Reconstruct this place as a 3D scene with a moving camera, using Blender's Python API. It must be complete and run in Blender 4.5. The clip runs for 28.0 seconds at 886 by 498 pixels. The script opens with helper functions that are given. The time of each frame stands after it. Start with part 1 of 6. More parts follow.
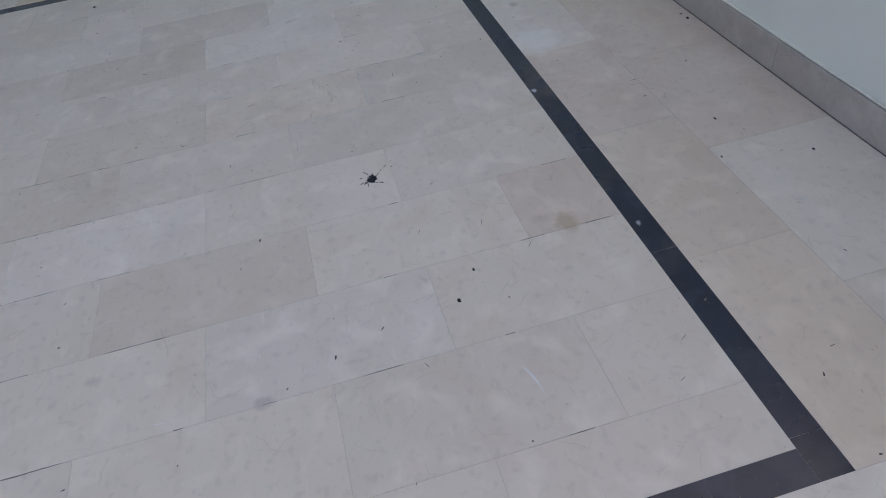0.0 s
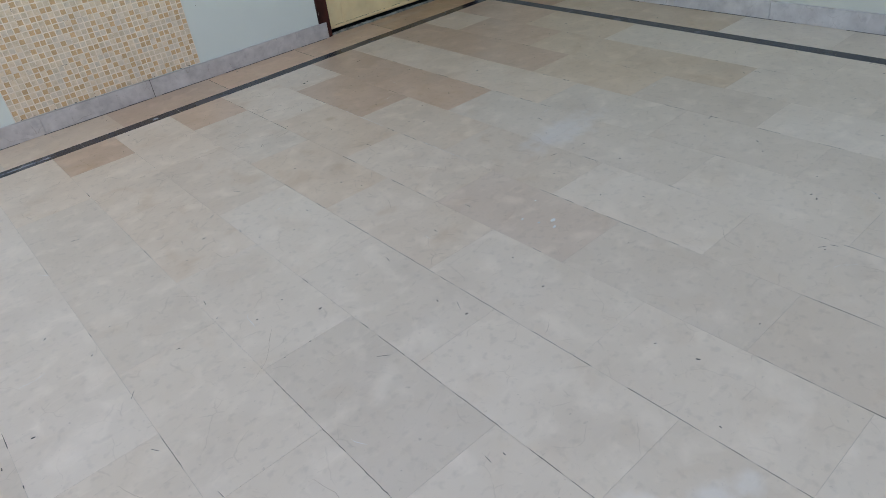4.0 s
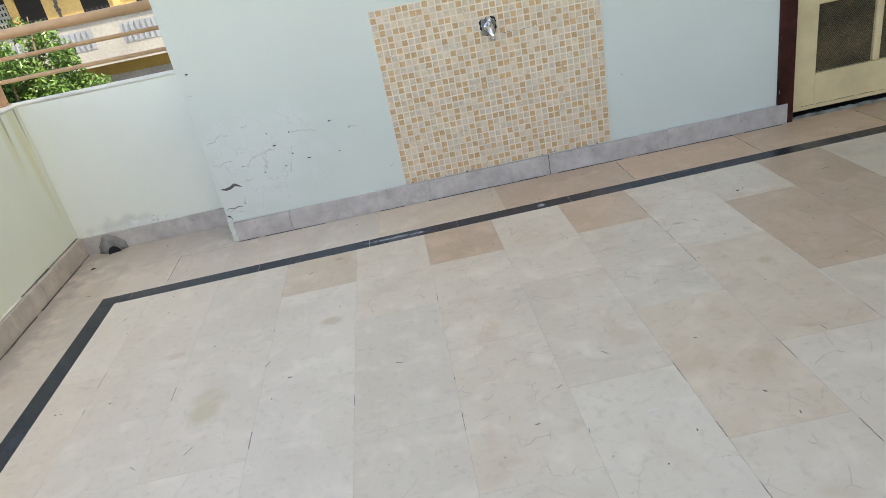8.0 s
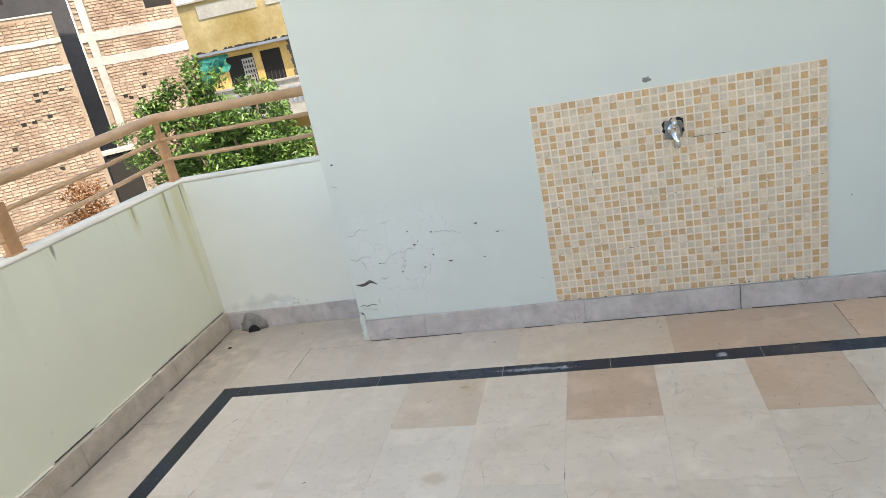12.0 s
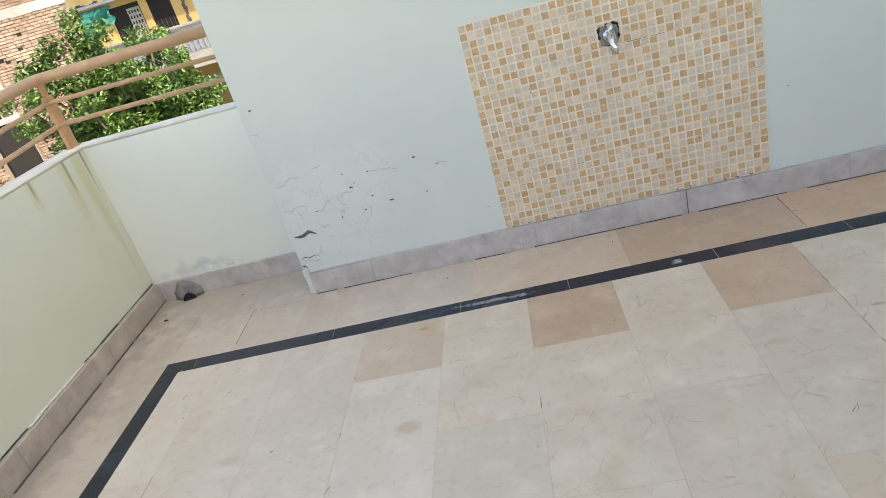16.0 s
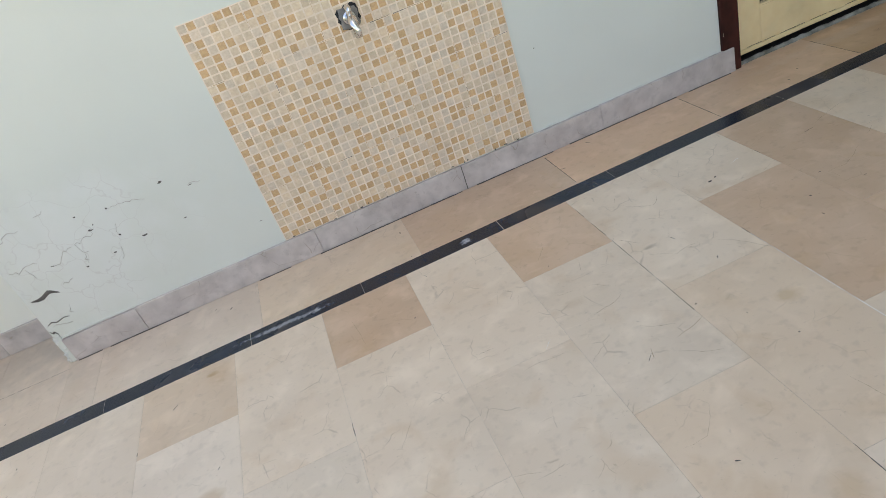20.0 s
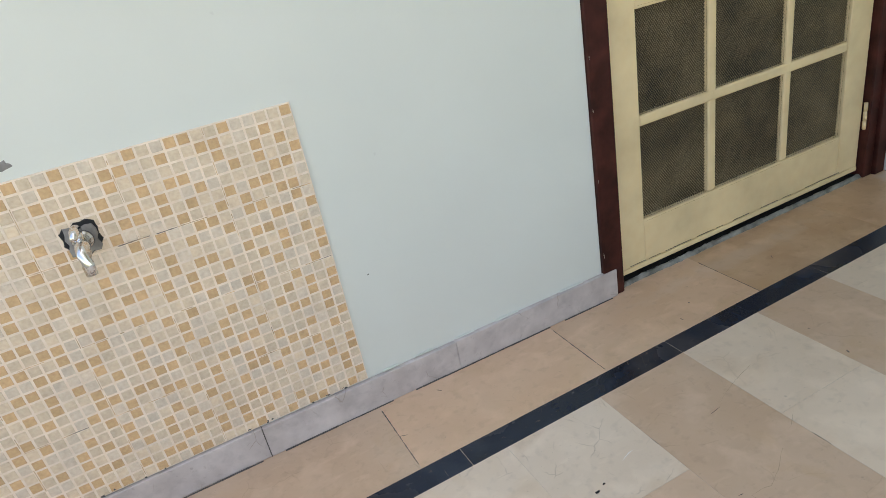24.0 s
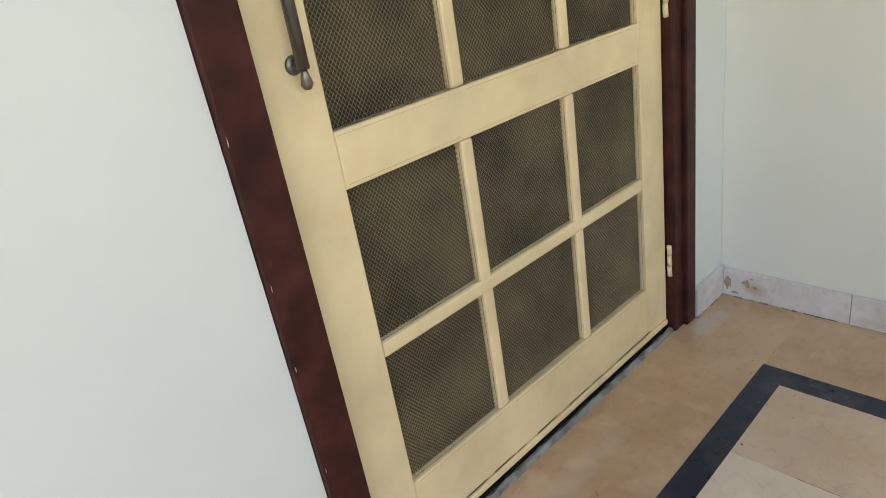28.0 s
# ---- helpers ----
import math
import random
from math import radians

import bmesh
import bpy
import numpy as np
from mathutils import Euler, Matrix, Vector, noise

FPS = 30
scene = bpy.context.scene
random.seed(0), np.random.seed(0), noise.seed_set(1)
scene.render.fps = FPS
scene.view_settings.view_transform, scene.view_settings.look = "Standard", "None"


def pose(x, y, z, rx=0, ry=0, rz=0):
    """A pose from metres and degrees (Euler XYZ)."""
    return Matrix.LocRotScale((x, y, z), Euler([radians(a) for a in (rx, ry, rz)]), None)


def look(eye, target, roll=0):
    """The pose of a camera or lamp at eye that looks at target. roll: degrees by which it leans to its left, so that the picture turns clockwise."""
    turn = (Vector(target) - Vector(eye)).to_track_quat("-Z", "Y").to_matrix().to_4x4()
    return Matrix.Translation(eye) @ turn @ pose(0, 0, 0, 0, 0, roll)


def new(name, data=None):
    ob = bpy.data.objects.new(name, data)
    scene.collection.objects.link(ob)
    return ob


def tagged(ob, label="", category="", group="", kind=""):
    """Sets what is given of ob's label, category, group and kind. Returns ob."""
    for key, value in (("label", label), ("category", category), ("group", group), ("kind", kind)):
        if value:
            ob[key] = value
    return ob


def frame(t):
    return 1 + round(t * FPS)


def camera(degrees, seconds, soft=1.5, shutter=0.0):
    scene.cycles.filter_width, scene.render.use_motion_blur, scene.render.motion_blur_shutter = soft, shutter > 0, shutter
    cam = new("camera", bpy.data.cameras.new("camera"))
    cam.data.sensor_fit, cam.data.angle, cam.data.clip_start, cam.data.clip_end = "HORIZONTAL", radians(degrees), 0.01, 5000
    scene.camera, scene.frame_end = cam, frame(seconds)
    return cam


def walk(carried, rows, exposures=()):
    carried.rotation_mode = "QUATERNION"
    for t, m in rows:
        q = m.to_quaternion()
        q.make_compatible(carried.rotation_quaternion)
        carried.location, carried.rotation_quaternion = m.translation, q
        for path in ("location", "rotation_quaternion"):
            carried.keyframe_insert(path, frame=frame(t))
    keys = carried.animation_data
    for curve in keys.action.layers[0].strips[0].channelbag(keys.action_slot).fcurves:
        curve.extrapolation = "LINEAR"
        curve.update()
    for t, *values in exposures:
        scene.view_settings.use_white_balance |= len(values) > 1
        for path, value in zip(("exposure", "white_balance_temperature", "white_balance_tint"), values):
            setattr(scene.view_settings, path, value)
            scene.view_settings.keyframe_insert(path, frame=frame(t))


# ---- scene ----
cam = camera(67.6, 28.0, soft=0.9)
PATH = [
    (0, (-0.076, -4.883, 1.302), (1.362, -5.108, -0.07), -9.0),
    (0.5, (0.033, -4.809, 1.286), (1.495, -4.869, -0.077), -9.2),
    (1, (0.138, -4.737, 1.269), (1.574, -4.565, -0.112), -12.4),
    (1.5, (0.233, -4.577, 1.282), (1.695, -4.31, -0.056), -6.8),
    (2, (0.321, -4.51, 1.278), (1.732, -4.031, -0.057), -4.9),
    (2.4, (0.348, -4.393, 1.271), (1.78, -3.722, 0.047), 2.1),
    (2.5, (0.37, -4.358, 1.272), (1.775, -3.599, 0.068), 3.2),
    (3, (0.427, -4.23, 1.234), (1.646, -3.153, 0.071), -0.2),
    (3.5, (0.516, -4.115, 1.25), (1.621, -2.884, 0.126), -3.5),
    (4, (0.518, -4.0, 1.278), (1.524, -2.69, 0.15), -7.5),
    (4.5, (0.594, -3.911, 1.295), (1.457, -2.436, 0.256), -6.8),
    (6.5, (0.753, -3.424, 1.304), (1.237, -1.756, 0.311), -8.7),
    (7, (0.853, -3.331, 1.213), (1.269, -1.618, 0.267), -6.8),
    (7.5, (0.901, -3.266, 1.191), (1.098, -1.488, 0.298), -9.6),
    (8, (0.937, -3.112, 1.227), (0.979, -1.314, 0.352), -11.7),
    (8.5, (0.967, -3.032, 1.217), (1.03, -1.208, 0.397), -10.1),
    (9, (0.97, -2.941, 1.263), (0.99, -1.102, 0.477), -12.6),
    (9.5, (1.005, -2.877, 1.269), (0.932, -1.01, 0.556), -12.3),
    (10, (1.033, -2.801, 1.273), (0.844, -0.971, 0.488), -17.1),
    (10.5, (1.044, -2.741, 1.276), (0.787, -0.912, 0.507), -15.3),
    (11, (1.07, -2.676, 1.32), (0.712, -0.824, 0.647), -12.5),
    (11.5, (1.126, -2.634, 1.304), (0.644, -0.78, 0.729), -11.0),
    (12, (1.13, -2.596, 1.302), (0.648, -0.763, 0.664), -11.6),
    (12.5, (1.16, -2.561, 1.301), (0.659, -0.743, 0.635), -14.0),
    (14.5, (1.094, -2.495, 1.299), (0.626, -0.7, 0.552), -14.5),
    (15, (1.067, -2.498, 1.286), (0.62, -0.715, 0.499), -16.1),
    (15.5, (1.049, -2.483, 1.279), (0.692, -0.712, 0.422), -16.3),
    (16, (1.045, -2.482, 1.275), (0.737, -0.704, 0.414), -16.7),
    (16.5, (1.041, -2.475, 1.274), (0.807, -0.684, 0.415), -17.4),
    (17, (1.037, -2.468, 1.262), (0.889, -0.677, 0.384), -17.5),
    (17.5, (1.028, -2.46, 1.26), (0.941, -0.672, 0.367), -17.4),
    (18, (1.028, -2.451, 1.25), (1.002, -0.676, 0.329), -17.6),
    (18.5, (1.035, -2.446, 1.236), (1.071, -0.686, 0.287), -17.4),
    (19, (1.054, -2.412, 1.226), (1.164, -0.685, 0.223), -18.4),
    (19.5, (1.085, -2.359, 1.221), (1.259, -0.661, 0.178), -18.8),
    (20, (1.144, -2.295, 1.216), (1.363, -0.609, 0.163), -20.3),
    (20.5, (1.179, -2.228, 1.228), (1.451, -0.544, 0.184), -20.6),
    (21, (1.256, -2.133, 1.241), (1.642, -0.457, 0.22), -16.4),
    (21.5, (1.343, -2.067, 1.223), (1.708, -0.35, 0.264), -14.6),
    (23.5, (1.577, -1.648, 1.315), (2.153, -0.023, 0.3), -9.9),
    (24, (1.618, -1.581, 1.258), (2.285, 0.08, 0.366), -11.3),
    (24.5, (1.684, -1.509, 1.29), (2.455, 0.144, 0.47), -10.8),
    (25, (1.776, -1.438, 1.33), (2.558, 0.201, 0.492), -14.4),
    (25.5, (1.872, -1.366, 1.302), (2.744, 0.233, 0.477), -15.3),
    (26, (2.017, -1.25, 1.334), (3.031, 0.23, 0.45), -11.0),
    (26.5, (2.064, -1.236, 1.271), (3.209, 0.213, 0.503), -10.6),
    (27, (2.194, -1.127, 1.333), (3.371, 0.244, 0.475), -7.5),
    (27.5, (2.267, -1.082, 1.28), (3.452, 0.309, 0.467), -9.9),
    (28, (2.392, -0.927, 1.272), (3.58, 0.456, 0.45), -9.8),
]
walk(cam, [(t, look(eye, target, roll)) for t, eye, target, roll in PATH],
     exposures=[(0.0, 1.17, 7450, 18), (1.0, 1.35, 7700, 16), (2.0, 1.43, 7850, 15.5), (3.0, 1.45, 8050, 14), (4.5, 1.53, 8250, 12), (7.0, 1.77, 8350, 10), (12.0, 1.77, 8430, 11), (16.0, 1.75, 8560, 12), (20.0, 1.81, 9000, 14), (21.0, 1.85, 9150, 15), (24.0, 1.96, 8950, 14.5), (26.0, 1.96, 8930, 14), (28.0, 2.24, 9380, 17.5)])

# ---- light ----
SUN_EL, SUN_AZ = 52.0, 118.0          # degrees above the horizon; compass degrees, north is +y
world = bpy.data.worlds.new("world")
scene.world = world
world.use_nodes = True
wn = world.node_tree.nodes
sky = wn.new("ShaderNodeTexSky")
sky.sky_type = "NISHITA"
sky.sun_disc = False
sky.sun_elevation = radians(SUN_EL)
sky.sun_rotation = radians(SUN_AZ)
wn["Background"].inputs["Strength"].default_value = 0.15
world.node_tree.links.new(sky.outputs[0], wn["Background"].inputs["Color"])
sun = new("sun", bpy.data.lights.new("sun", "SUN"))
sun.data.energy, sun.data.angle, sun.data.color = 2.5, radians(0.5), (1.0, 0.975, 0.95)
_a, _e = radians(SUN_AZ), radians(SUN_EL)
sun.matrix_world = look((math.sin(_a) * math.cos(_e) * 30, math.cos(_a) * math.cos(_e) * 30, math.sin(_e) * 30), (0, 0, 0))

# ---- materials ----
WEST = -0.86
def mat(name, base, rough=0.6, metal=0.0, vary=0.12, scale=6.0, fine=60.0, bump=0.1, dist=0.002, per_object=0.0, spec=0.5, second=None, amount=0.5):
    """A worn surface: broad and fine variation of one colour (or towards a second one), with relief."""
    m = bpy.data.materials.new(name)
    m.use_nodes = True
    nt = m.node_tree
    N, L = nt.nodes, nt.links
    p = N["Principled BSDF"]
    geo = N.new("ShaderNodeNewGeometry")
    broad = N.new("ShaderNodeTexNoise")
    broad.inputs["Scale"].default_value = scale
    broad.inputs["Detail"].default_value = 4
    tiny = N.new("ShaderNodeTexNoise")
    tiny.inputs["Scale"].default_value = fine
    tiny.inputs["Detail"].default_value = 3
    L.new(geo.outputs["Position"], broad.inputs["Vector"])
    L.new(geo.outputs["Position"], tiny.inputs["Vector"])
    ramp = N.new("ShaderNodeValToRGB")
    dark = [c * (1 - vary) for c in base]
    other = second if second else [min(1, c * (1 + vary)) for c in base]
    ramp.color_ramp.elements[0].position, ramp.color_ramp.elements[1].position = 0.3, 0.7
    ramp.color_ramp.elements[0].color = (*dark, 1)
    ramp.color_ramp.elements[1].color = (*other, 1)
    L.new(broad.outputs["Fac"], ramp.inputs["Fac"])
    mix = N.new("ShaderNodeMix")
    mix.data_type, mix.blend_type = "RGBA", "OVERLAY"
    mix.inputs["Factor"].default_value = amount * 0.5
    L.new(ramp.outputs["Color"], mix.inputs["A"])
    L.new(tiny.outputs["Fac"], mix.inputs["B"])
    last = mix.outputs["Result"]
    if per_object:
        info = N.new("ShaderNodeObjectInfo")
        rng = N.new("ShaderNodeMapRange")
        rng.inputs["To Min"].default_value, rng.inputs["To Max"].default_value = 1 - per_object, 1 + per_object
        L.new(info.outputs["Random"], rng.inputs["Value"])
        hsv = N.new("ShaderNodeHueSaturation")
        L.new(rng.outputs["Result"], hsv.inputs["Value"])
        L.new(last, hsv.inputs["Color"])
        last = hsv.outputs["Color"]
    L.new(last, p.inputs["Base Color"])
    p.inputs["Roughness"].default_value = rough
    p.inputs["Metallic"].default_value = metal
    p.inputs["Specular IOR Level"].default_value = spec
    b = N.new("ShaderNodeBump")
    b.inputs["Strength"].default_value = bump
    b.inputs["Distance"].default_value = dist
    L.new(tiny.outputs["Fac"], b.inputs["Height"])
    L.new(b.outputs["Normal"], p.inputs["Normal"])
    return m


def spot(N, L, pos, centre, size, warp):
    """A mask of 0 to 1 that fades out round a centre, with an uneven edge."""
    sub = N.new("ShaderNodeVectorMath")
    sub.operation = "SUBTRACT"
    sub.inputs[1].default_value = centre
    L.new(pos, sub.inputs[0])
    div = N.new("ShaderNodeVectorMath")
    div.operation = "DIVIDE"
    div.inputs[1].default_value = size
    L.new(sub.outputs[0], div.inputs[0])
    length = N.new("ShaderNodeVectorMath")
    length.operation = "LENGTH"
    L.new(div.outputs[0], length.inputs[0])
    add = N.new("ShaderNodeMath")
    add.operation = "MULTIPLY_ADD"
    L.new(warp, add.inputs[0])
    add.inputs[1].default_value = 2.2
    L.new(length.outputs["Value"], add.inputs[2])
    rng = N.new("ShaderNodeMapRange")
    rng.inputs["From Min"].default_value, rng.inputs["From Max"].default_value = 2.15, 1.45
    L.new(add.outputs[0], rng.inputs["Value"])
    return rng.outputs["Result"]


def blend(N, L, fac, under, colour, strength):
    mul = N.new("ShaderNodeMath")
    mul.operation = "MULTIPLY"
    mul.inputs[1].default_value = strength
    L.new(fac, mul.inputs[0])
    mix = N.new("ShaderNodeMix")
    mix.data_type = "RGBA"
    L.new(mul.outputs[0], mix.inputs["Factor"])
    L.new(under, mix.inputs["A"])
    mix.inputs["B"].default_value = (*colour, 1)
    return mix.outputs["Result"]


# floor stains: centre, half size, colour, strength
STAINS = [((1.285, -3.575, 0), (0.040, 0.075, 0.1), (0.88, 0.84, 0.78), 0.5),
          ((1.325, -3.665, 0), (0.050, 0.065, 0.1), (0.88, 0.84, 0.78), 0.5),
          ((1.410, -3.660, 0), (0.065, 0.050, 0.1), (0.88, 0.84, 0.78), 0.42),
          ((1.500, -3.690, 0), (0.050, 0.035, 0.1), (0.88, 0.84, 0.78), 0.35),
          ((0.985, -3.735, 0), (0.035, 0.045, 0.1), (0.66, 0.56, 0.34), 0.3),
          ((1.262, -5.468, 0), (0.048, 0.040, 0.1), (0.46, 0.32, 0.18), 0.62),
          ((1.31, -5.405, 0), (0.030, 0.050, 0.1), (0.44, 0.34, 0.24), 0.38),
          ((2.36, -5.79, 0), (0.13, 0.12, 0.1), (0.84, 0.78, 0.70), 0.6),
          ((2.726, -5.817, 0), (0.035, 0.022, 0.1), (0.34, 0.29, 0.25), 0.55),
          ((0.937, -4.559, 0), (0.022, 0.030, 0.1), (0.40, 0.35, 0.30), 0.5),
          ((1.155, -4.125, 0), (0.024, 0.035, 0.1), (0.40, 0.35, 0.30), 0.42),
          ((1.05, -3.69, 0), (0.05, 0.035, 0.1), (0.62, 0.50, 0.28), 0.3),
          ((0.14, -1.35, 0), (0.06, 0.10, 0.1), (0.54, 0.43, 0.25), 0.6),
          ((2.60, -2.25, 0), (0.26, 0.10, 0.1), (0.80, 0.80, 0.80), 0.3),
          ((0.534, -0.985, 0), (0.045, 0.028, 0.1), (0.52, 0.37, 0.22), 0.55),
          ((-0.044, -0.992, 0), (0.05, 0.03, 0.1), (0.56, 0.43, 0.30), 0.45),
          ((0.542, -0.47, 0), (0.022, 0.014, 0.1), (0.42, 0.26, 0.12), 0.7),
          ((2.06, -1.205, 0), (0.05, 0.03, 0.1), (0.50, 0.34, 0.18), 0.5),
          ((1.617, -0.895, 0), (0.04, 0.028, 0.1), (0.56, 0.42, 0.29), 0.45),
          ((1.92, -0.815, 0), (0.028, 0.010, 0.1), (0.36, 0.28, 0.20), 0.6),
          ((1.221, -1.054, 0), (0.03, 0.02, 0.1), (0.45, 0.36, 0.27), 0.4),
          ((3.3, -0.10, 0), (0.45, 0.045, 0.1), (0.62, 0.56, 0.50), 0.18),
          ((4.25, -0.06, 0), (0.12, 0.05, 0.1), (0.58, 0.53, 0.50), 0.5),
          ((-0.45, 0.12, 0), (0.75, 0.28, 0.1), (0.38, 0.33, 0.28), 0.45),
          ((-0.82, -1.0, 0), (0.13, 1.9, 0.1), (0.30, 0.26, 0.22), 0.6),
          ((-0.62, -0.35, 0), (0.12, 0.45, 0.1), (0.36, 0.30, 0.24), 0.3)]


def marble(name, base, vein, rough=0.285, cracks=0.17, stains=STAINS, spec=0.5, grain=3.2, ragged=14.0, rust=0.0):
    """Polished stone: clouded colour, hair cracks, dirt specks, scuffs that dull the gloss."""
    m = bpy.data.materials.new(name)
    m.use_nodes = True
    nt = m.node_tree
    N, L = nt.nodes, nt.links
    p = N["Principled BSDF"]
    geo = N.new("ShaderNodeNewGeometry")
    info = N.new("ShaderNodeObjectInfo")
    shift = N.new("ShaderNodeVectorMath")
    shift.operation = "MULTIPLY_ADD"
    rnd = N.new("ShaderNodeCombineXYZ")
    L.new(info.outputs["Random"], rnd.inputs["X"])
    L.new(info.outputs["Random"], rnd.inputs["Y"])
    L.new(rnd.outputs[0], shift.inputs[0])
    shift.inputs[1].default_value = (37, 53, 11)
    L.new(geo.outputs["Position"], shift.inputs[2])
    here = shift.outputs[0]

    def noise_at(scale, detail, vec, warp=0.0):
        n = N.new("ShaderNodeTexNoise")
        n.inputs["Scale"].default_value, n.inputs["Detail"].default_value = scale, detail
        n.inputs["Distortion"].default_value = warp
        L.new(vec, n.inputs["Vector"])
        return n.outputs["Fac"]

    cloud = noise_at(grain, 4, here)
    ramp = N.new("ShaderNodeValToRGB")
    e = ramp.color_ramp.elements
    e[0].position, e[1].position = 0.25, 0.75
    e[0].color, e[1].color = (*vein, 1), (*base, 1)
    L.new(cloud, ramp.inputs["Fac"])
    col = ramp.outputs["Color"]
    # each piece a little lighter or darker
    rng = N.new("ShaderNodeMapRange")
    rng.inputs["To Min"].default_value, rng.inputs["To Max"].default_value = 0.955, 1.045
    L.new(info.outputs["Random"], rng.inputs["Value"])
    hsv = N.new("ShaderNodeHueSaturation")
    L.new(rng.outputs["Result"], hsv.inputs["Value"])
    L.new(col, hsv.inputs["Color"])
    col = hsv.outputs["Color"]
    # hair cracks: edges of warped cells, broken up by a coarse mask
    warp = N.new("ShaderNodeTexNoise")
    warp.inputs["Scale"].default_value, warp.inputs["Detail"].default_value = 9.0, 3
    L.new(here, warp.inputs["Vector"])
    wmix = N.new("ShaderNodeVectorMath")
    wmix.operation = "MULTIPLY_ADD"
    wmix.inputs[1].default_value = (0.07, 0.07, 0.0)
    L.new(warp.outputs["Color"], wmix.inputs[0])
    L.new(here, wmix.inputs[2])
    cell = N.new("ShaderNodeTexVoronoi")
    cell.feature = "DISTANCE_TO_EDGE"
    cell.inputs["Scale"].default_value = 8.0
    L.new(wmix.outputs[0], cell.inputs["Vector"])
    line = N.new("ShaderNodeMapRange")
    line.inputs["From Min"].default_value, line.inputs["From Max"].default_value = 0.014, 0.0
    L.new(cell.outputs["Distance"], line.inputs["Value"])
    gate = N.new("ShaderNodeMapRange")
    gate.inputs["From Min"].default_value, gate.inputs["From Max"].default_value = 0.52, 0.60
    L.new(noise_at(12.0, 3, here), gate.inputs["Value"])
    both = N.new("ShaderNodeMath")
    both.operation = "MULTIPLY"
    L.new(line.outputs["Result"], both.inputs[0])
    L.new(gate.outputs["Result"], both.inputs[1])
    col = blend(N, L, both.outputs[0], col, (0.22, 0.15, 0.09), cracks)
    fine = N.new("ShaderNodeTexVoronoi")
    fine.feature = "DISTANCE_TO_EDGE"
    fine.inputs["Scale"].default_value = 17.0
    L.new(wmix.outputs[0], fine.inputs["Vector"])
    hair = N.new("ShaderNodeMapRange")
    hair.inputs["From Min"].default_value, hair.inputs["From Max"].default_value = 0.018, 0.0
    L.new(fine.outputs["Distance"], hair.inputs["Value"])
    patchy = N.new("ShaderNodeMapRange")
    patchy.inputs["From Min"].default_value, patchy.inputs["From Max"].default_value = 0.54, 0.64
    L.new(noise_at(24.0, 3, here), patchy.inputs["Value"])
    both = N.new("ShaderNodeMath")
    both.operation = "MULTIPLY"
    L.new(hair.outputs["Result"], both.inputs[0])
    L.new(patchy.outputs["Result"], both.inputs[1])
    col = blend(N, L, both.outputs[0], col, (0.30, 0.20, 0.12), cracks * 0.45)
    # dirt specks and smudges
    speck = N.new("ShaderNodeMapRange")
    speck.inputs["From Min"].default_value, speck.inputs["From Max"].default_value = 0.72, 0.78
    L.new(noise_at(45.0, 2, here), speck.inputs["Value"])
    col = blend(N, L, speck.outputs["Result"], col, (0.20, 0.15, 0.11), 0.32)
    scrape = N.new("ShaderNodeMapRange")
    scrape.inputs["From Min"].default_value, scrape.inputs["From Max"].default_value = 0.60, 0.80
    lengthen = N.new("ShaderNodeMapping")
    lengthen.inputs["Rotation"].default_value = (0, 0, 0.7)
    lengthen.inputs["Scale"].default_value = (1.0, 3.2, 1.0)
    L.new(here, lengthen.inputs["Vector"])
    L.new(noise_at(13.0, 5, lengthen.outputs[0]), scrape.inputs["Value"])
    col = blend(N, L, scrape.outputs["Result"], col, tuple(min(1.0, c * 1.12) for c in base), 0.5)
    smudge = N.new("ShaderNodeMapRange")
    smudge.inputs["From Min"].default_value, smudge.inputs["From Max"].default_value = 0.55, 0.85
    L.new(noise_at(3.1, 7, geo.outputs["Position"]), smudge.inputs["Value"])
    col = blend(N, L, smudge.outputs["Result"], col, (0.34, 0.28, 0.22), 0.28)
    fleck = N.new("ShaderNodeMapRange")
    fleck.inputs["From Min"].default_value, fleck.inputs["From Max"].default_value = 0.55, 0.68
    L.new(noise_at(34.0, 6, here), fleck.inputs["Value"])
    col = blend(N, L, fleck.outputs["Result"], col, tuple(c * 0.6 for c in vein), 0.20)
    rub = N.new("ShaderNodeMapRange")
    rub.inputs["From Min"].default_value, rub.inputs["From Max"].default_value = 0.635, 0.70
    stretch = N.new("ShaderNodeMapping")
    stretch.inputs["Rotation"].default_value = (0, 0, -0.5)
    stretch.inputs["Scale"].default_value = (1.0, 2.0, 1.0)
    L.new(here, stretch.inputs["Vector"])
    L.new(noise_at(15.0, 3, stretch.outputs[0], 0.6), rub.inputs["Value"])
    col = blend(N, L, rub.outputs["Result"], col, tuple(c * 0.62 for c in vein), 0.08)
    nick = N.new("ShaderNodeMapRange")
    nick.inputs["From Min"].default_value, nick.inputs["From Max"].default_value = 0.70, 0.74
    L.new(noise_at(70.0, 2, stretch.outputs[0], 0.8), nick.inputs["Value"])
    col = blend(N, L, nick.outputs["Result"], col, (0.24, 0.18, 0.13), 0.2)
    bloom = N.new("ShaderNodeMapRange")
    bloom.inputs["From Min"].default_value, bloom.inputs["From Max"].default_value = 0.53, 0.72
    L.new(noise_at(8.5, 7, here, 0.4), bloom.inputs["Value"])
    col = blend(N, L, bloom.outputs["Result"], col, tuple(min(1.0, c * 1.12 + 0.02) for c in base), 0.6)
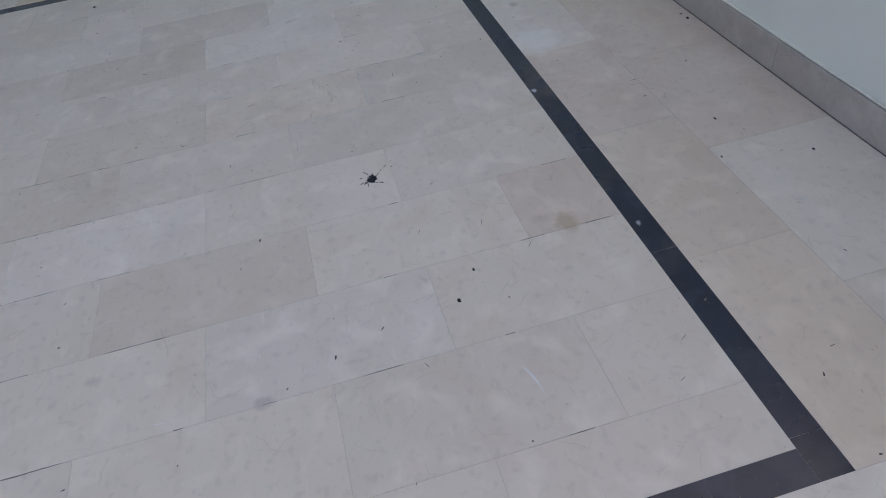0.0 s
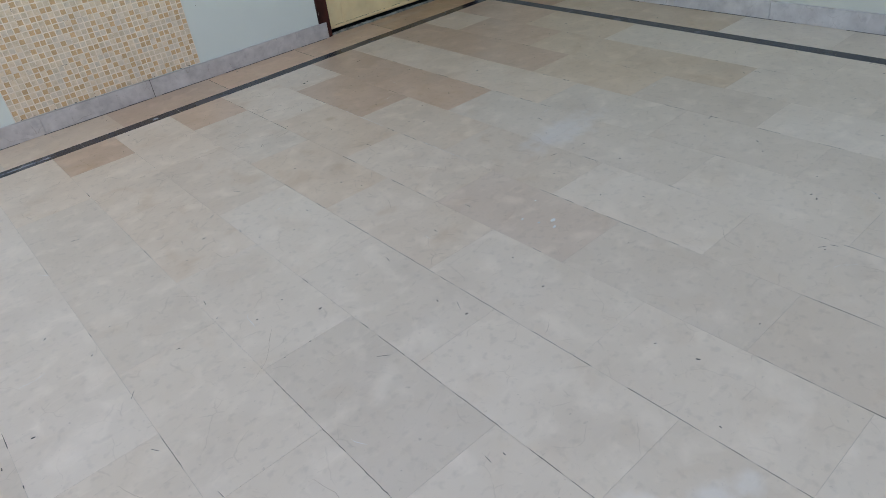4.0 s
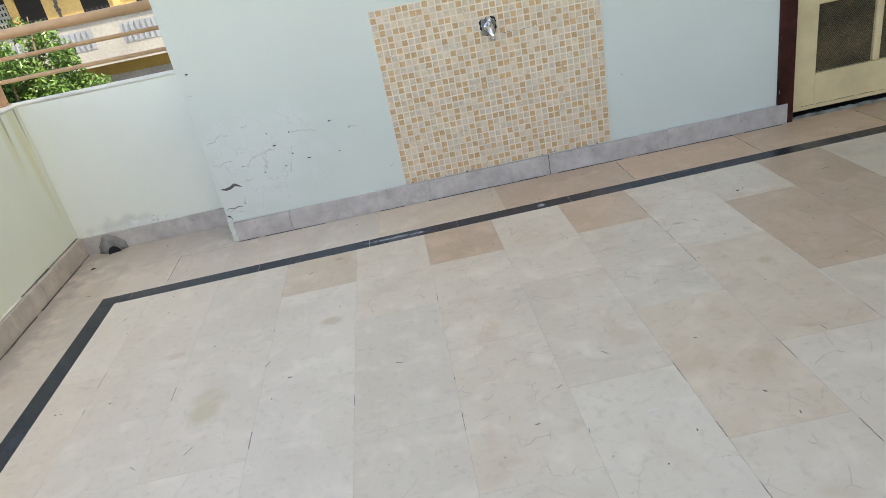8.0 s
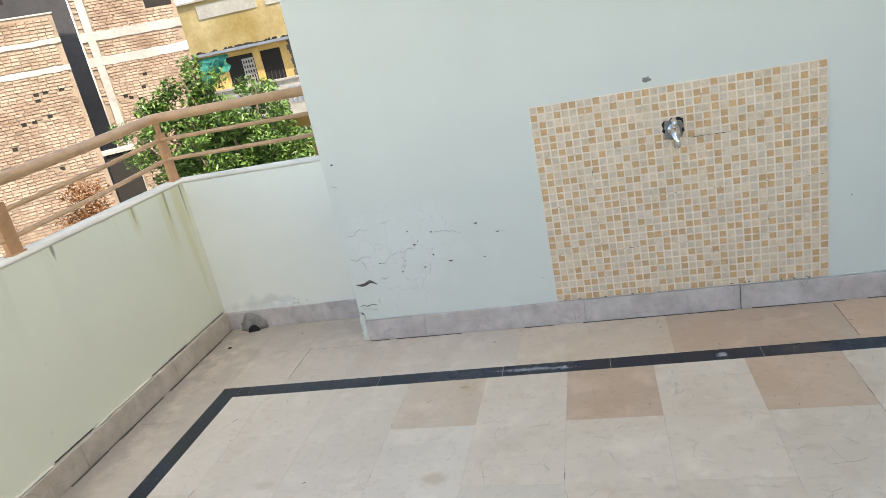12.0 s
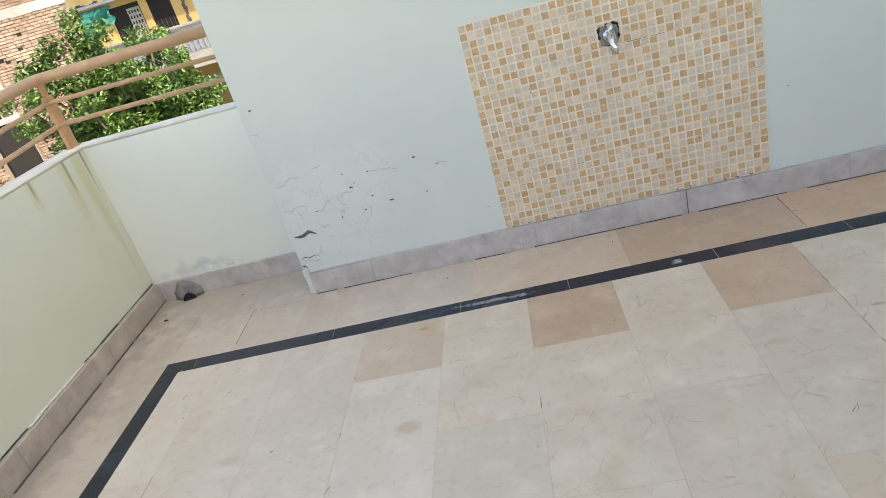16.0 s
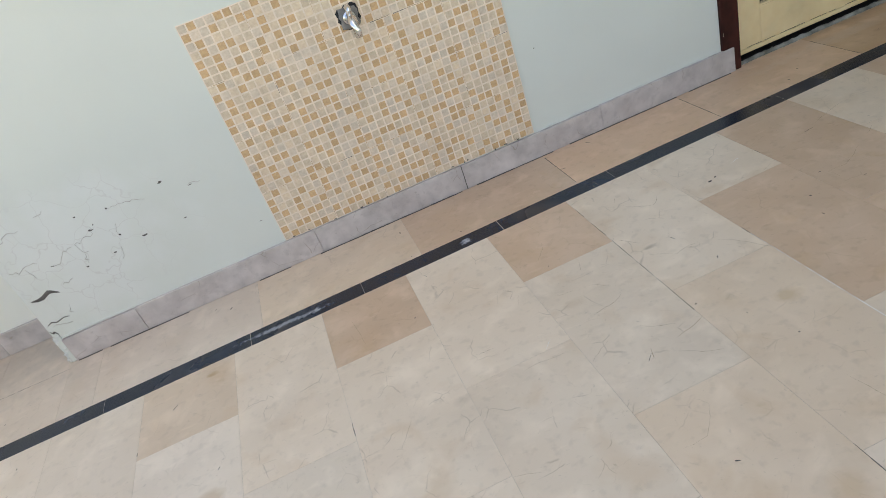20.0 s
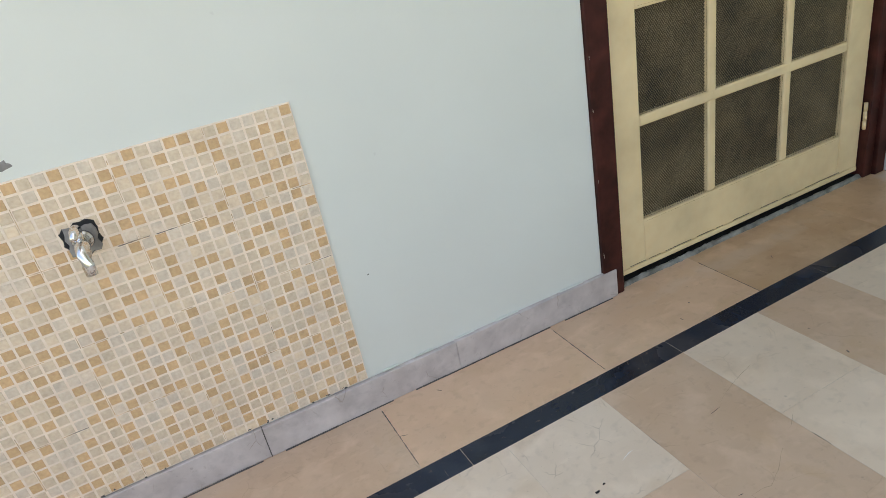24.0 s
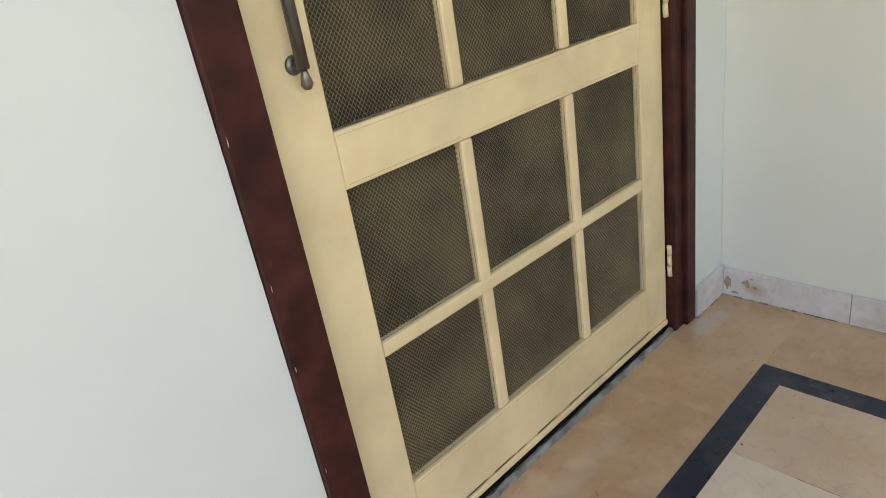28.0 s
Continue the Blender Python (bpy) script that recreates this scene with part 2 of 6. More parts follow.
    if rust:
        iron = N.new("ShaderNodeMapRange")
        iron.inputs["From Min"].default_value, iron.inputs["From Max"].default_value = 0.56, 0.70
        L.new(noise_at(6.0, 7, here, 0.5), iron.inputs["Value"])
        col = blend(N, L, iron.outputs["Result"], col, (0.52, 0.33, 0.17), rust)
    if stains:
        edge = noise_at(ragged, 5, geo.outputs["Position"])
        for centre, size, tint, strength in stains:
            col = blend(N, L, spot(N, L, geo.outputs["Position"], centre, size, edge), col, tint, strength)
    L.new(col, p.inputs["Base Color"])
    dull = N.new("ShaderNodeMapRange")
    dull.inputs["To Min"].default_value, dull.inputs["To Max"].default_value = rough, rough + 0.13
    L.new(noise_at(3.0, 6, geo.outputs["Position"]), dull.inputs["Value"])
    L.new(dull.outputs["Result"], p.inputs["Roughness"])
    p.inputs["Specular IOR Level"].default_value = spec
    b = N.new("ShaderNodeBump")
    b.inputs["Strength"].default_value, b.inputs["Distance"].default_value = 0.05, 0.001
    L.new(noise_at(18.0, 4, here), b.inputs["Height"])
    L.new(b.outputs["Normal"], p.inputs["Normal"])
    return m


def plaster(name, base, crack_at=None, streaks=False, grime=0.0):
    """Emulsion paint on trowelled plaster, with dirt, and cracks or rain streaks where asked."""
    m = bpy.data.materials.new(name)
    m.use_nodes = True
    nt = m.node_tree
    N, L = nt.nodes, nt.links
    p = N["Principled BSDF"]
    geo = N.new("ShaderNodeNewGeometry")
    pos = geo.outputs["Position"]

    def noise_at(scale, detail, vec=pos):
        n = N.new("ShaderNodeTexNoise")
        n.inputs["Scale"].default_value, n.inputs["Detail"].default_value = scale, detail
        L.new(vec, n.inputs["Vector"])
        return n.outputs["Fac"]

    ramp = N.new("ShaderNodeValToRGB")
    ramp.color_ramp.elements[0].position, ramp.color_ramp.elements[1].position = 0.3, 0.7
    ramp.color_ramp.elements[0].color = (*[c * 0.95 for c in base], 1)
    ramp.color_ramp.elements[1].color = (*base, 1)
    L.new(noise_at(2.5, 5), ramp.inputs["Fac"])
    col = ramp.outputs["Color"]
    scuff = N.new("ShaderNodeMapRange")
    scuff.inputs["From Min"].default_value, scuff.inputs["From Max"].default_value = 0.74, 0.80
    L.new(noise_at(22.0, 3), scuff.inputs["Value"])
    col = blend(N, L, scuff.outputs["Result"], col, (0.42, 0.40, 0.36), 0.22)
    hgt = noise_at(30.0, 4)
    if crack_at:
        centre, size = crack_at
        warp = N.new("ShaderNodeTexNoise")
        warp.inputs["Scale"].default_value, warp.inputs["Detail"].default_value = 9.0, 3
        L.new(pos, warp.inputs["Vector"])
        wmix = N.new("ShaderNodeVectorMath")
        wmix.operation = "MULTIPLY_ADD"
        wmix.inputs[1].default_value = (0.16, 0.16, 0.16)
        L.new(warp.outputs["Color"], wmix.inputs[0])
        L.new(pos, wmix.inputs[2])
        cell = N.new("ShaderNodeTexVoronoi")
        cell.feature = "DISTANCE_TO_EDGE"
        cell.inputs["Scale"].default_value = 9.0
        L.new(wmix.outputs[0], cell.inputs["Vector"])
        line = N.new("ShaderNodeMapRange")
        line.inputs["From Min"].default_value, line.inputs["From Max"].default_value = 0.02, 0.0
        L.new(cell.outputs["Distance"], line.inputs["Value"])
        mask = spot(N, L, pos, centre, size, noise_at(8.0, 3))
        both = N.new("ShaderNodeMath")
        both.operation = "MULTIPLY"
        L.new(line.outputs["Result"], both.inputs[0])
        L.new(mask, both.inputs[1])
        col = blend(N, L, both.outputs[0], col, (0.48, 0.44, 0.39), 0.5)
        col = blend(N, L, mask, col, (0.80, 0.80, 0.79), 0.3)
    if streaks:
        sep = N.new("ShaderNodeSeparateXYZ")
        L.new(pos, sep.inputs[0])
        com = N.new("ShaderNodeCombineXYZ")
        for axis in ("X", "Y"):
            L.new(sep.outputs[axis], com.inputs[axis])
        thin = N.new("ShaderNodeMath")
        thin.operation = "MULTIPLY"
        thin.inputs[1].default_value = 0.06
        L.new(sep.outputs["Z"], thin.inputs[0])
        L.new(thin.outputs[0], com.inputs["Z"])
        st = N.new("ShaderNodeMapRange")
        st.inputs["From Min"].default_value, st.inputs["From Max"].default_value = 0.55, 0.75
        L.new(noise_at(9.0, 3, com.outputs[0]), st.inputs["Value"])
        up = N.new("ShaderNodeMapRange")
        up.inputs["From Min"].default_value, up.inputs["From Max"].default_value = 0.35, 0.8
        L.new(sep.outputs["Z"], up.inputs["Value"])
        both = N.new("ShaderNodeMath")
        both.operation = "MULTIPLY"
        L.new(st.outputs["Result"], both.inputs[0])
        L.new(up.outputs["Result"], both.inputs[1])
        col = blend(N, L, both.outputs[0], col, (0.42, 0.40, 0.22), 0.22)
        edge = noise_at(38.0, 3, com.outputs[0])
        for y, depth in ((0.235, 0.22), (0.10, 0.16), (-0.14, 0.12), (-0.62, 0.06), (-1.05, 0.08), (-1.6, 0.07)):
            col = blend(N, L, spot(N, L, pos, (WEST, y, 0.80), (0.3, 0.009, depth * 0.7), edge), col, (0.11, 0.11, 0.08), 0.7)
        for y, half, low in ((0.20, 0.045, 0.50), (0.08, 0.03, 0.34), (-0.14, 0.03, 0.16)):
            col = blend(N, L, spot(N, L, pos, (WEST, y, 0.80), (0.3, half, low), edge), col, (0.66, 0.61, 0.30), 0.45)
    if grime:
        edge = noise_at(12.0, 5)
        for centre, size, tint in (((-0.60, 0.27, 0.125), (0.22, 0.2, 0.048), (0.48, 0.48, 0.43)), ((-0.54, 0.27, 0.11), (0.17, 0.2, 0.035), (0.88, 0.88, 0.86))):
            col = blend(N, L, spot(N, L, pos, centre, size, edge), col, tint, grime)
    L.new(col, p.inputs["Base Color"])
    p.inputs["Roughness"].default_value = 0.55
    p.inputs["Specular IOR Level"].default_value = 0.35
    b = N.new("ShaderNodeBump")
    b.inputs["Strength"].default_value, b.inputs["Distance"].default_value = 0.10, 0.003
    L.new(hgt, b.inputs["Height"])
    L.new(b.outputs["Normal"], p.inputs["Normal"])
    return m


def brickwork(name):
    """Fired clay bricks, each of its own tone, with pale blooms over many of them."""
    m = mat(name, (0.33, 0.225, 0.165), 0.9, vary=0.2, scale=1.1, fine=25, second=(0.43, 0.34, 0.275))
    N, L = m.node_tree.nodes, m.node_tree.links
    p = N["Principled BSDF"]
    under = p.inputs["Base Color"].links[0].from_socket
    geo, info = N.new("ShaderNodeNewGeometry"), N.new("ShaderNodeObjectInfo")
    add = N.new("ShaderNodeMath")
    add.operation = "ADD"
    L.new(geo.outputs["Random Per Island"], add.inputs[0])
    L.new(info.outputs["Random"], add.inputs[1])
    wrap = N.new("ShaderNodeMath")
    wrap.operation = "FRACT"
    L.new(add.outputs[0], wrap.inputs[0])
    rng = N.new("ShaderNodeMapRange")
    rng.inputs["To Min"].default_value, rng.inputs["To Max"].default_value = 0.80, 1.14
    L.new(wrap.outputs[0], rng.inputs["Value"])
    hsv = N.new("ShaderNodeHueSaturation")
    L.new(rng.outputs["Result"], hsv.inputs["Value"])
    L.new(under, hsv.inputs["Color"])
    L.new(hsv.outputs["Color"], p.inputs["Base Color"])
    return m


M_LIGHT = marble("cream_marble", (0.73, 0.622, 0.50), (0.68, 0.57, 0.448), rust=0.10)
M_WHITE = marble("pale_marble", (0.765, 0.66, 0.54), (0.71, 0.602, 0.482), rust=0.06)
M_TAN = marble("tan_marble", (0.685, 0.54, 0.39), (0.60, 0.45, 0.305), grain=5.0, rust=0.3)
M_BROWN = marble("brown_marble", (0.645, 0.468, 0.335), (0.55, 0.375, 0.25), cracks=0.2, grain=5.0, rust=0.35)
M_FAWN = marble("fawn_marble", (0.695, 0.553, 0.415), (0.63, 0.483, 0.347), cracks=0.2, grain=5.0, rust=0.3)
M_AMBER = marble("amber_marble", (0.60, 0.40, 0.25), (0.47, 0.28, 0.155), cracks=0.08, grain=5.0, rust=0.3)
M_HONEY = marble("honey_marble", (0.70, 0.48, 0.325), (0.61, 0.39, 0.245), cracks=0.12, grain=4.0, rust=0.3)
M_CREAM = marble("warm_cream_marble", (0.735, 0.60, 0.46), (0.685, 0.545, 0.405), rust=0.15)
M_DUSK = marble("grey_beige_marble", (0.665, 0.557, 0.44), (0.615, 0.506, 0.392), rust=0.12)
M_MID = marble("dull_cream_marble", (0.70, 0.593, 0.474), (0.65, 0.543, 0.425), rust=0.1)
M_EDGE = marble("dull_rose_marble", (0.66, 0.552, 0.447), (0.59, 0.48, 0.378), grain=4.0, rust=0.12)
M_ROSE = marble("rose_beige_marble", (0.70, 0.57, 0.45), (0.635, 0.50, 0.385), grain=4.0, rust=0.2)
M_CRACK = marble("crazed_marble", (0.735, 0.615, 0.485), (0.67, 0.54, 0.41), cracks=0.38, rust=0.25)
SCUFFS = [((1.48, -0.365, 0), (0.020, 0.016, 0.1), (0.55, 0.57, 0.60), 0.8), ((0.80, -0.37, 0), (0.16, 0.012, 0.1), (0.40, 0.42, 0.46), 0.6),
          ((1.985, -5.637, 0), (0.013, 0.012, 0.1), (0.55, 0.57, 0.60), 0.9), ((1.18, -5.648, 0), (0.011, 0.009, 0.1), (0.5, 0.5, 0.52), 0.6), ((0.915, -0.374, 0), (0.022, 0.012, 0.1), (0.45, 0.47, 0.50), 0.6)]
# the sky's blue reflection is mixed into the black base colour
M_STRIP = marble("black_marble", (0.012, 0.023, 0.046), (0.007, 0.012, 0.022), rough=0.20, cracks=0.1, stains=SCUFFS, spec=0.42, ragged=70.0)
M_SKIRT = marble("mauve_marble", (0.62, 0.56, 0.53), (0.42, 0.37, 0.35), rough=0.38, grain=13.0, cracks=0.45, stains=[((4.44, -0.11, 0.05), (0.1, 0.07, 0.035), (0.40, 0.27, 0.16), 0.7)])
M_SKIRT_E = marble("pale_mauve_marble", (0.70, 0.66, 0.63), (0.55, 0.50, 0.475), rough=0.38, grain=13.0, cracks=0.3, stains=[((4.44, -0.13, 0.05), (0.1, 0.05, 0.03), (0.42, 0.28, 0.16), 0.7), ((4.44, -0.5, 0.02), (0.1, 0.12, 0.02), (0.46, 0.36, 0.27), 0.4)])
# skirting stone darkened for the shade on the north-facing wall
M_SKIRT_S = marble("shaded_mauve_marble", (0.53, 0.475, 0.43), (0.43, 0.38, 0.34), rough=0.4, grain=9.0, cracks=0.2, stains=[])
M_SKIRT_W = marble("beige_marble", (0.63, 0.54, 0.46), (0.45, 0.375, 0.31), rough=0.38, grain=11.0, cracks=0.45, stains=[])
M_GROUT = mat("grout", (0.54, 0.47, 0.385), 0.9, vary=0.4, scale=3.2, fine=60, second=(0.63, 0.55, 0.45))
M_VEIN = mat("crack_dirt", (0.37, 0.27, 0.18), 0.8, vary=0.3, scale=20, fine=90)
M_CHALK = mat("pale_scrape", (0.74, 0.72, 0.69), 0.7, vary=0.1, scale=20, fine=90)
M_WALL_N = plaster("wall_paint_cracked", (0.705, 0.73, 0.665), crack_at=((0.25, 0, 0.38), (0.40, 0.3, 0.27)))
M_WALL = plaster("wall_paint", (0.73, 0.72, 0.63))
# paint lightened to make up for light the south wall lacks
M_WALL_S = plaster("south_wall_lightened_paint", (0.86, 0.865, 0.785))
M_PARAPET = plaster("parapet_paint", (0.825, 0.825, 0.675), streaks=True)
M_RECESS = plaster("recess_paint", (0.85, 0.845, 0.755), grime=0.5)
M_CAP = mat("ledge_paint", (0.80, 0.755, 0.64), 0.8, vary=0.12, scale=5, fine=50)
M_MORTAR = mat("cement_mortar", (0.25, 0.235, 0.215), 0.9, vary=0.3, scale=20, fine=90, bump=0.5, dist=0.006)
M_SCAR = mat("bare_plaster", (0.11, 0.10, 0.09), 0.9, vary=0.3, scale=30, fine=120)
M_HAIR = mat("crack_shadow", (0.52, 0.49, 0.44), 0.9, vary=0.3, scale=40, fine=120)
# black of tar and dirt, also painted as shade in gaps and holes
M_BLACK = mat("black_dirt_and_shade", (0.012, 0.012, 0.012), 0.8)
M_SEAM = mat("seam_stain", (0.60, 0.42, 0.25), 0.85, vary=0.4, scale=30, fine=120)
M_FLAKE = mat("flaked_brown", (0.34, 0.25, 0.18), 0.85, vary=0.35, scale=60, fine=150, bump=0.4)
M_BASEBOND = mat("mosaic_grout", (0.86, 0.715, 0.575), 0.6, vary=0.1, scale=10, fine=80)
M_SQ_LIGHT = mat("mosaic_beige", (0.715, 0.57, 0.41), 0.42, vary=0.1, scale=30, fine=120, spec=0.25, per_object=0.07)
M_SQ_GREY = mat("mosaic_pale", (0.70, 0.58, 0.45), 0.42, vary=0.1, scale=30, fine=120, spec=0.25, per_object=0.06)
M_SQ_ORANGE = mat("mosaic_orange", (0.65, 0.412, 0.22), 0.42, vary=0.1, scale=30, fine=120, spec=0.25, per_object=0.075)
M_DOOR = mat("cream_enamel", (0.80, 0.615, 0.355), 0.35, vary=0.10, scale=5.5, fine=25, bump=0.04, amount=0.25)
M_FRAME = mat("dark_red_brown_wood", (0.056, 0.0145, 0.0105), 0.5, spec=0.2, vary=0.45, scale=13, fine=40, bump=0.15)
M_PANE = mat("dusty_dark_glass", (0.056, 0.042, 0.023), 0.35, vary=0.6, scale=6, fine=60, spec=0.25, second=(0.105, 0.075, 0.036))
M_DUST = mat("pale_dust", (0.46, 0.40, 0.29), 0.9, vary=0.2, scale=40, fine=120)
M_TEA = mat("brown_dirt", (0.27, 0.155, 0.06), 0.8, vary=0.4, scale=40, fine=120)
M_STALE = mat("stale_varnish", (0.50, 0.345, 0.17), 0.8, vary=0.3, scale=40, fine=120)
M_WIRE = mat("dull_wire", (0.255, 0.20, 0.122), 0.5, metal=0.4, vary=0.3)
M_STEEL = mat("grey_steel", (0.20, 0.18, 0.16), 0.35, metal=0.9, vary=0.2)
M_CHROME = mat("chrome", (0.75, 0.75, 0.76), 0.12, metal=1.0, vary=0.05)
M_SILL = mat("dirty_threshold", (0.21, 0.21, 0.185), 0.6, vary=0.6, scale=18, fine=80, bump=0.3)
M_RAIL = mat("tan_rail_paint", (0.57, 0.345, 0.19), 0.36, vary=0.10, scale=12, fine=60, amount=0.25)
M_POST = mat("orange_brown_post_paint", (0.50, 0.262, 0.128), 0.42, vary=0.2, scale=14, fine=60, amount=0.3)
M_GROUND = mat("earth_road", (0.22, 0.19, 0.15), 0.95, vary=0.3, scale=0.4, fine=8)
M_CONC = mat("concrete", (0.37, 0.36, 0.345), 0.9, vary=0.2, scale=1.2, fine=12)
# plaster colour holds the shade of walls turned from the sun
M_SHADECONC = mat("dark_shade_plaster", (0.045, 0.046, 0.052), 0.9, vary=0.2, scale=0.8, fine=8)
M_YELLOW = mat("yellow_limewash", (0.43, 0.315, 0.115), 0.85, vary=0.3, scale=0.7, fine=8, second=(0.48, 0.40, 0.23))
M_OCHRE = mat("ochre_limewash", (0.68, 0.46, 0.18), 0.85, vary=0.15, scale=0.9, fine=10)
M_PALE = mat("pale_stucco", (0.385, 0.38, 0.35), 0.85, vary=0.15, scale=0.9, fine=10)
M_BLUEGREY = mat("blue_grey_stucco", (0.31, 0.335, 0.36), 0.85, vary=0.15, scale=0.9, fine=10)
M_EAVE = mat("blue_grey_slab", (0.20, 0.235, 0.28), 0.85, vary=0.2, scale=1.5, fine=14)
# ochre darkened by the balcony's shadow, kept in the colour
M_OCHRE_SHADE = mat("ochre_limewash_shade", (0.32, 0.24, 0.085), 0.85, vary=0.2, scale=0.9, fine=10)
# near-black painted for unlit depth in openings, and for dark rubble
M_HOLE = mat("dark_interior", (0.016, 0.014, 0.013), 0.9)
M_TEAL = mat("teal_shade_net", (0.07, 0.47, 0.43), 0.8, vary=0.25, scale=3, fine=40)
M_BARK = mat("bark", (0.12, 0.09, 0.06), 0.9, vary=0.3, scale=8, fine=50, bump=0.6, dist=0.01)
M_LEAF = mat("leaf", (0.024, 0.072, 0.015), 0.42, vary=0.5, scale=9, fine=25, second=(0.155, 0.295, 0.062))
M_BRICK = brickwork("red_brick")
M_BEDS = mat("brick_mortar", (0.27, 0.215, 0.165), 0.95, vary=0.2, scale=2, fine=30)
M_RUST = mat("rusty_leaf", (0.20, 0.09, 0.035), 0.7, vary=0.4, scale=6, fine=30)
M_CRUMB = mat("white_crumb", (0.74, 0.745, 0.70), 0.9, vary=0.2, scale=40, fine=120)


# ---- mesh helpers ----
def box_into(bm, x0, y0, z0, x1, y1, z1, mi=0):
    v = [bm.verts.new(c) for c in ((x0, y0, z0), (x1, y0, z0), (x1, y1, z0), (x0, y1, z0), (x0, y0, z1), (x1, y0, z1), (x1, y1, z1), (x0, y1, z1))]
    for idx in ((3, 2, 1, 0), (4, 5, 6, 7), (0, 1, 5, 4), (1, 2, 6, 5), (2, 3, 7, 6), (3, 0, 4, 7)):
        bm.faces.new([v[i] for i in idx]).material_index = mi


def box(x0, y0, z0, x1, y1, z1, bevel=0.0, segs=2):
    bm = bmesh.new()
    box_into(bm, x0, y0, z0, x1, y1, z1)
    if bevel:
        bmesh.ops.bevel(bm, geom=bm.edges[:], offset=bevel, segments=segs, affect="EDGES", profile=0.5)
    return bm


def mesh_of(name, bm, *materials, smooth=False):
    me = bpy.data.meshes.new(name)
    bm.normal_update()
    bm.to_mesh(me)
    bm.free()
    for m in materials:
        me.materials.append(m)
    if smooth:
        for f in me.polygons:
            f.use_smooth = True
    return me


def part(name, bm, material, parent, label="", smooth=False):
    ob = new(name, mesh_of(name, bm, material, smooth=smooth))
    ob.parent = parent
    if label:
        tagged(ob, label)
    return ob


def thing(name, label, category, at=(0, 0, 0), group="", kind=""):
    ob = new(name)
    ob.empty_display_size = 0.1
    ob.location = at
    return tagged(ob, label, category, group, kind)


def solid(name, bm, material, label, category, kind="", group="", smooth=False):
    return tagged(new(name, mesh_of(name, bm, material, smooth=smooth)), label, category, group, kind)


def tube(points, radius, sides=10, caps=True):
    """A round bar along points; radius may be one number or one a point."""
    bm = bmesh.new()
    pts = [Vector(p) for p in points]
    rings = []
    for i, p in enumerate(pts):
        a, b = pts[max(0, i - 1)], pts[min(len(pts) - 1, i + 1)]
        d = (b - a).normalized()
        side = d.cross(Vector((0, 0, 1)) if abs(d.z) < 0.9 else Vector((1, 0, 0))).normalized()
        up = side.cross(d)
        r = radius[i] if isinstance(radius, (list, tuple)) else radius
        rings.append([bm.verts.new(p + (side * math.cos(2 * math.pi * k / sides) + up * math.sin(2 * math.pi * k / sides)) * r) for k in range(sides)])
    for a, b in zip(rings, rings[1:]):
        for k in range(sides):
            bm.faces.new((a[k], a[(k + 1) % sides], b[(k + 1) % sides], b[k]))
    if caps:
        bm.faces.new(rings[0][::-1])
        bm.faces.new(rings[-1])
    bmesh.ops.recalc_face_normals(bm, faces=bm.faces[:])
    return bm


def blob(cx, cy, z, rx, ry, h, sides=11, rough=0.35, seed=0):
    """A low irregular scab with a flat underside."""
    rnd = random.Random(seed)
    bm = bmesh.new()
    low, mid = [], []
    for k in range(sides):
        a = 2 * math.pi * k / sides
        q = 1 + rnd.uniform(-rough, rough)
        low.append(bm.verts.new((cx + rx * q * math.cos(a), cy + ry * q * math.sin(a), z)))
        mid.append(bm.verts.new((cx + rx * q * 0.7 * math.cos(a), cy + ry * q * 0.7 * math.sin(a), z + h * rnd.uniform(0.6, 1.0))))
    top = bm.verts.new((cx, cy, z + h))
    for k in range(sides):
        j = (k + 1) % sides
        bm.faces.new((low[k], low[j], mid[j], mid[k]))
        bm.faces.new((mid[k], mid[j], top))
    bm.faces.new(low[::-1])
    return bm


# ---- the plan, metres: x along the tiled wall towards the door, y into that wall ----
RECESS, EAST, EAST2, SOUTH = 0.27, 4.455, 4.60, -6.455
STEP_Y = -4.10
PAR_Z = 0.815
SKIRT_H, SKIRT_T = 0.102, 0.016
DOOR_X0, DOOR_X1, DOOR_TOP = 2.798, 4.247, 2.16
HIGH = 3.3

# walls
def wall(name, boxes, material, label):
    bm = bmesh.new()
    for b in boxes:
        box_into(bm, *b)
    return solid(name, bm, material, label, "wall", "structure")


wall("wall_north", [(0, 0, -0.3, DOOR_X0, 0.36, HIGH), (DOOR_X1, 0, -0.3, EAST + 0.3, 0.36, HIGH), (DOOR_X0, 0, DOOR_TOP, DOOR_X1, 0.36, HIGH)],
     M_WALL_N, "pale green-white painted plaster wall, cracked near its corner")
# unseen upper height and southern run are added to keep the sun off the terrace
wall("wall_east", [(EAST, STEP_Y, -0.3, EAST + 0.4, -0.001, 9.4), (EAST2, -10.5, -0.3, EAST + 0.4, STEP_Y, 9.4)],
     M_WALL, "cream painted plaster wall with a shallow step")
# unseen top is kept low to let in more sky light
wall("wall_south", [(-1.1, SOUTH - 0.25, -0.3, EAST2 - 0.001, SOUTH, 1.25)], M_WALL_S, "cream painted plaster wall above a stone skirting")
wall("wall_parapet_west", [(WEST - 0.13, SOUTH + 0.001, -0.3, WEST, RECESS + 0.13, PAR_Z - 0.008)], M_PARAPET, "low pale green parapet wall with dark rain streaks")
wall("wall_parapet_north", [(WEST + 0.001, RECESS, -0.3, -0.001, RECESS + 0.13, PAR_Z - 0.008)], M_RECESS, "low pale green parapet wall with damp stains at its foot")
cap = thing("parapet_cap", "pale cement capping along the top of the parapet", "capping", kind="structure")
bm = bmesh.new()
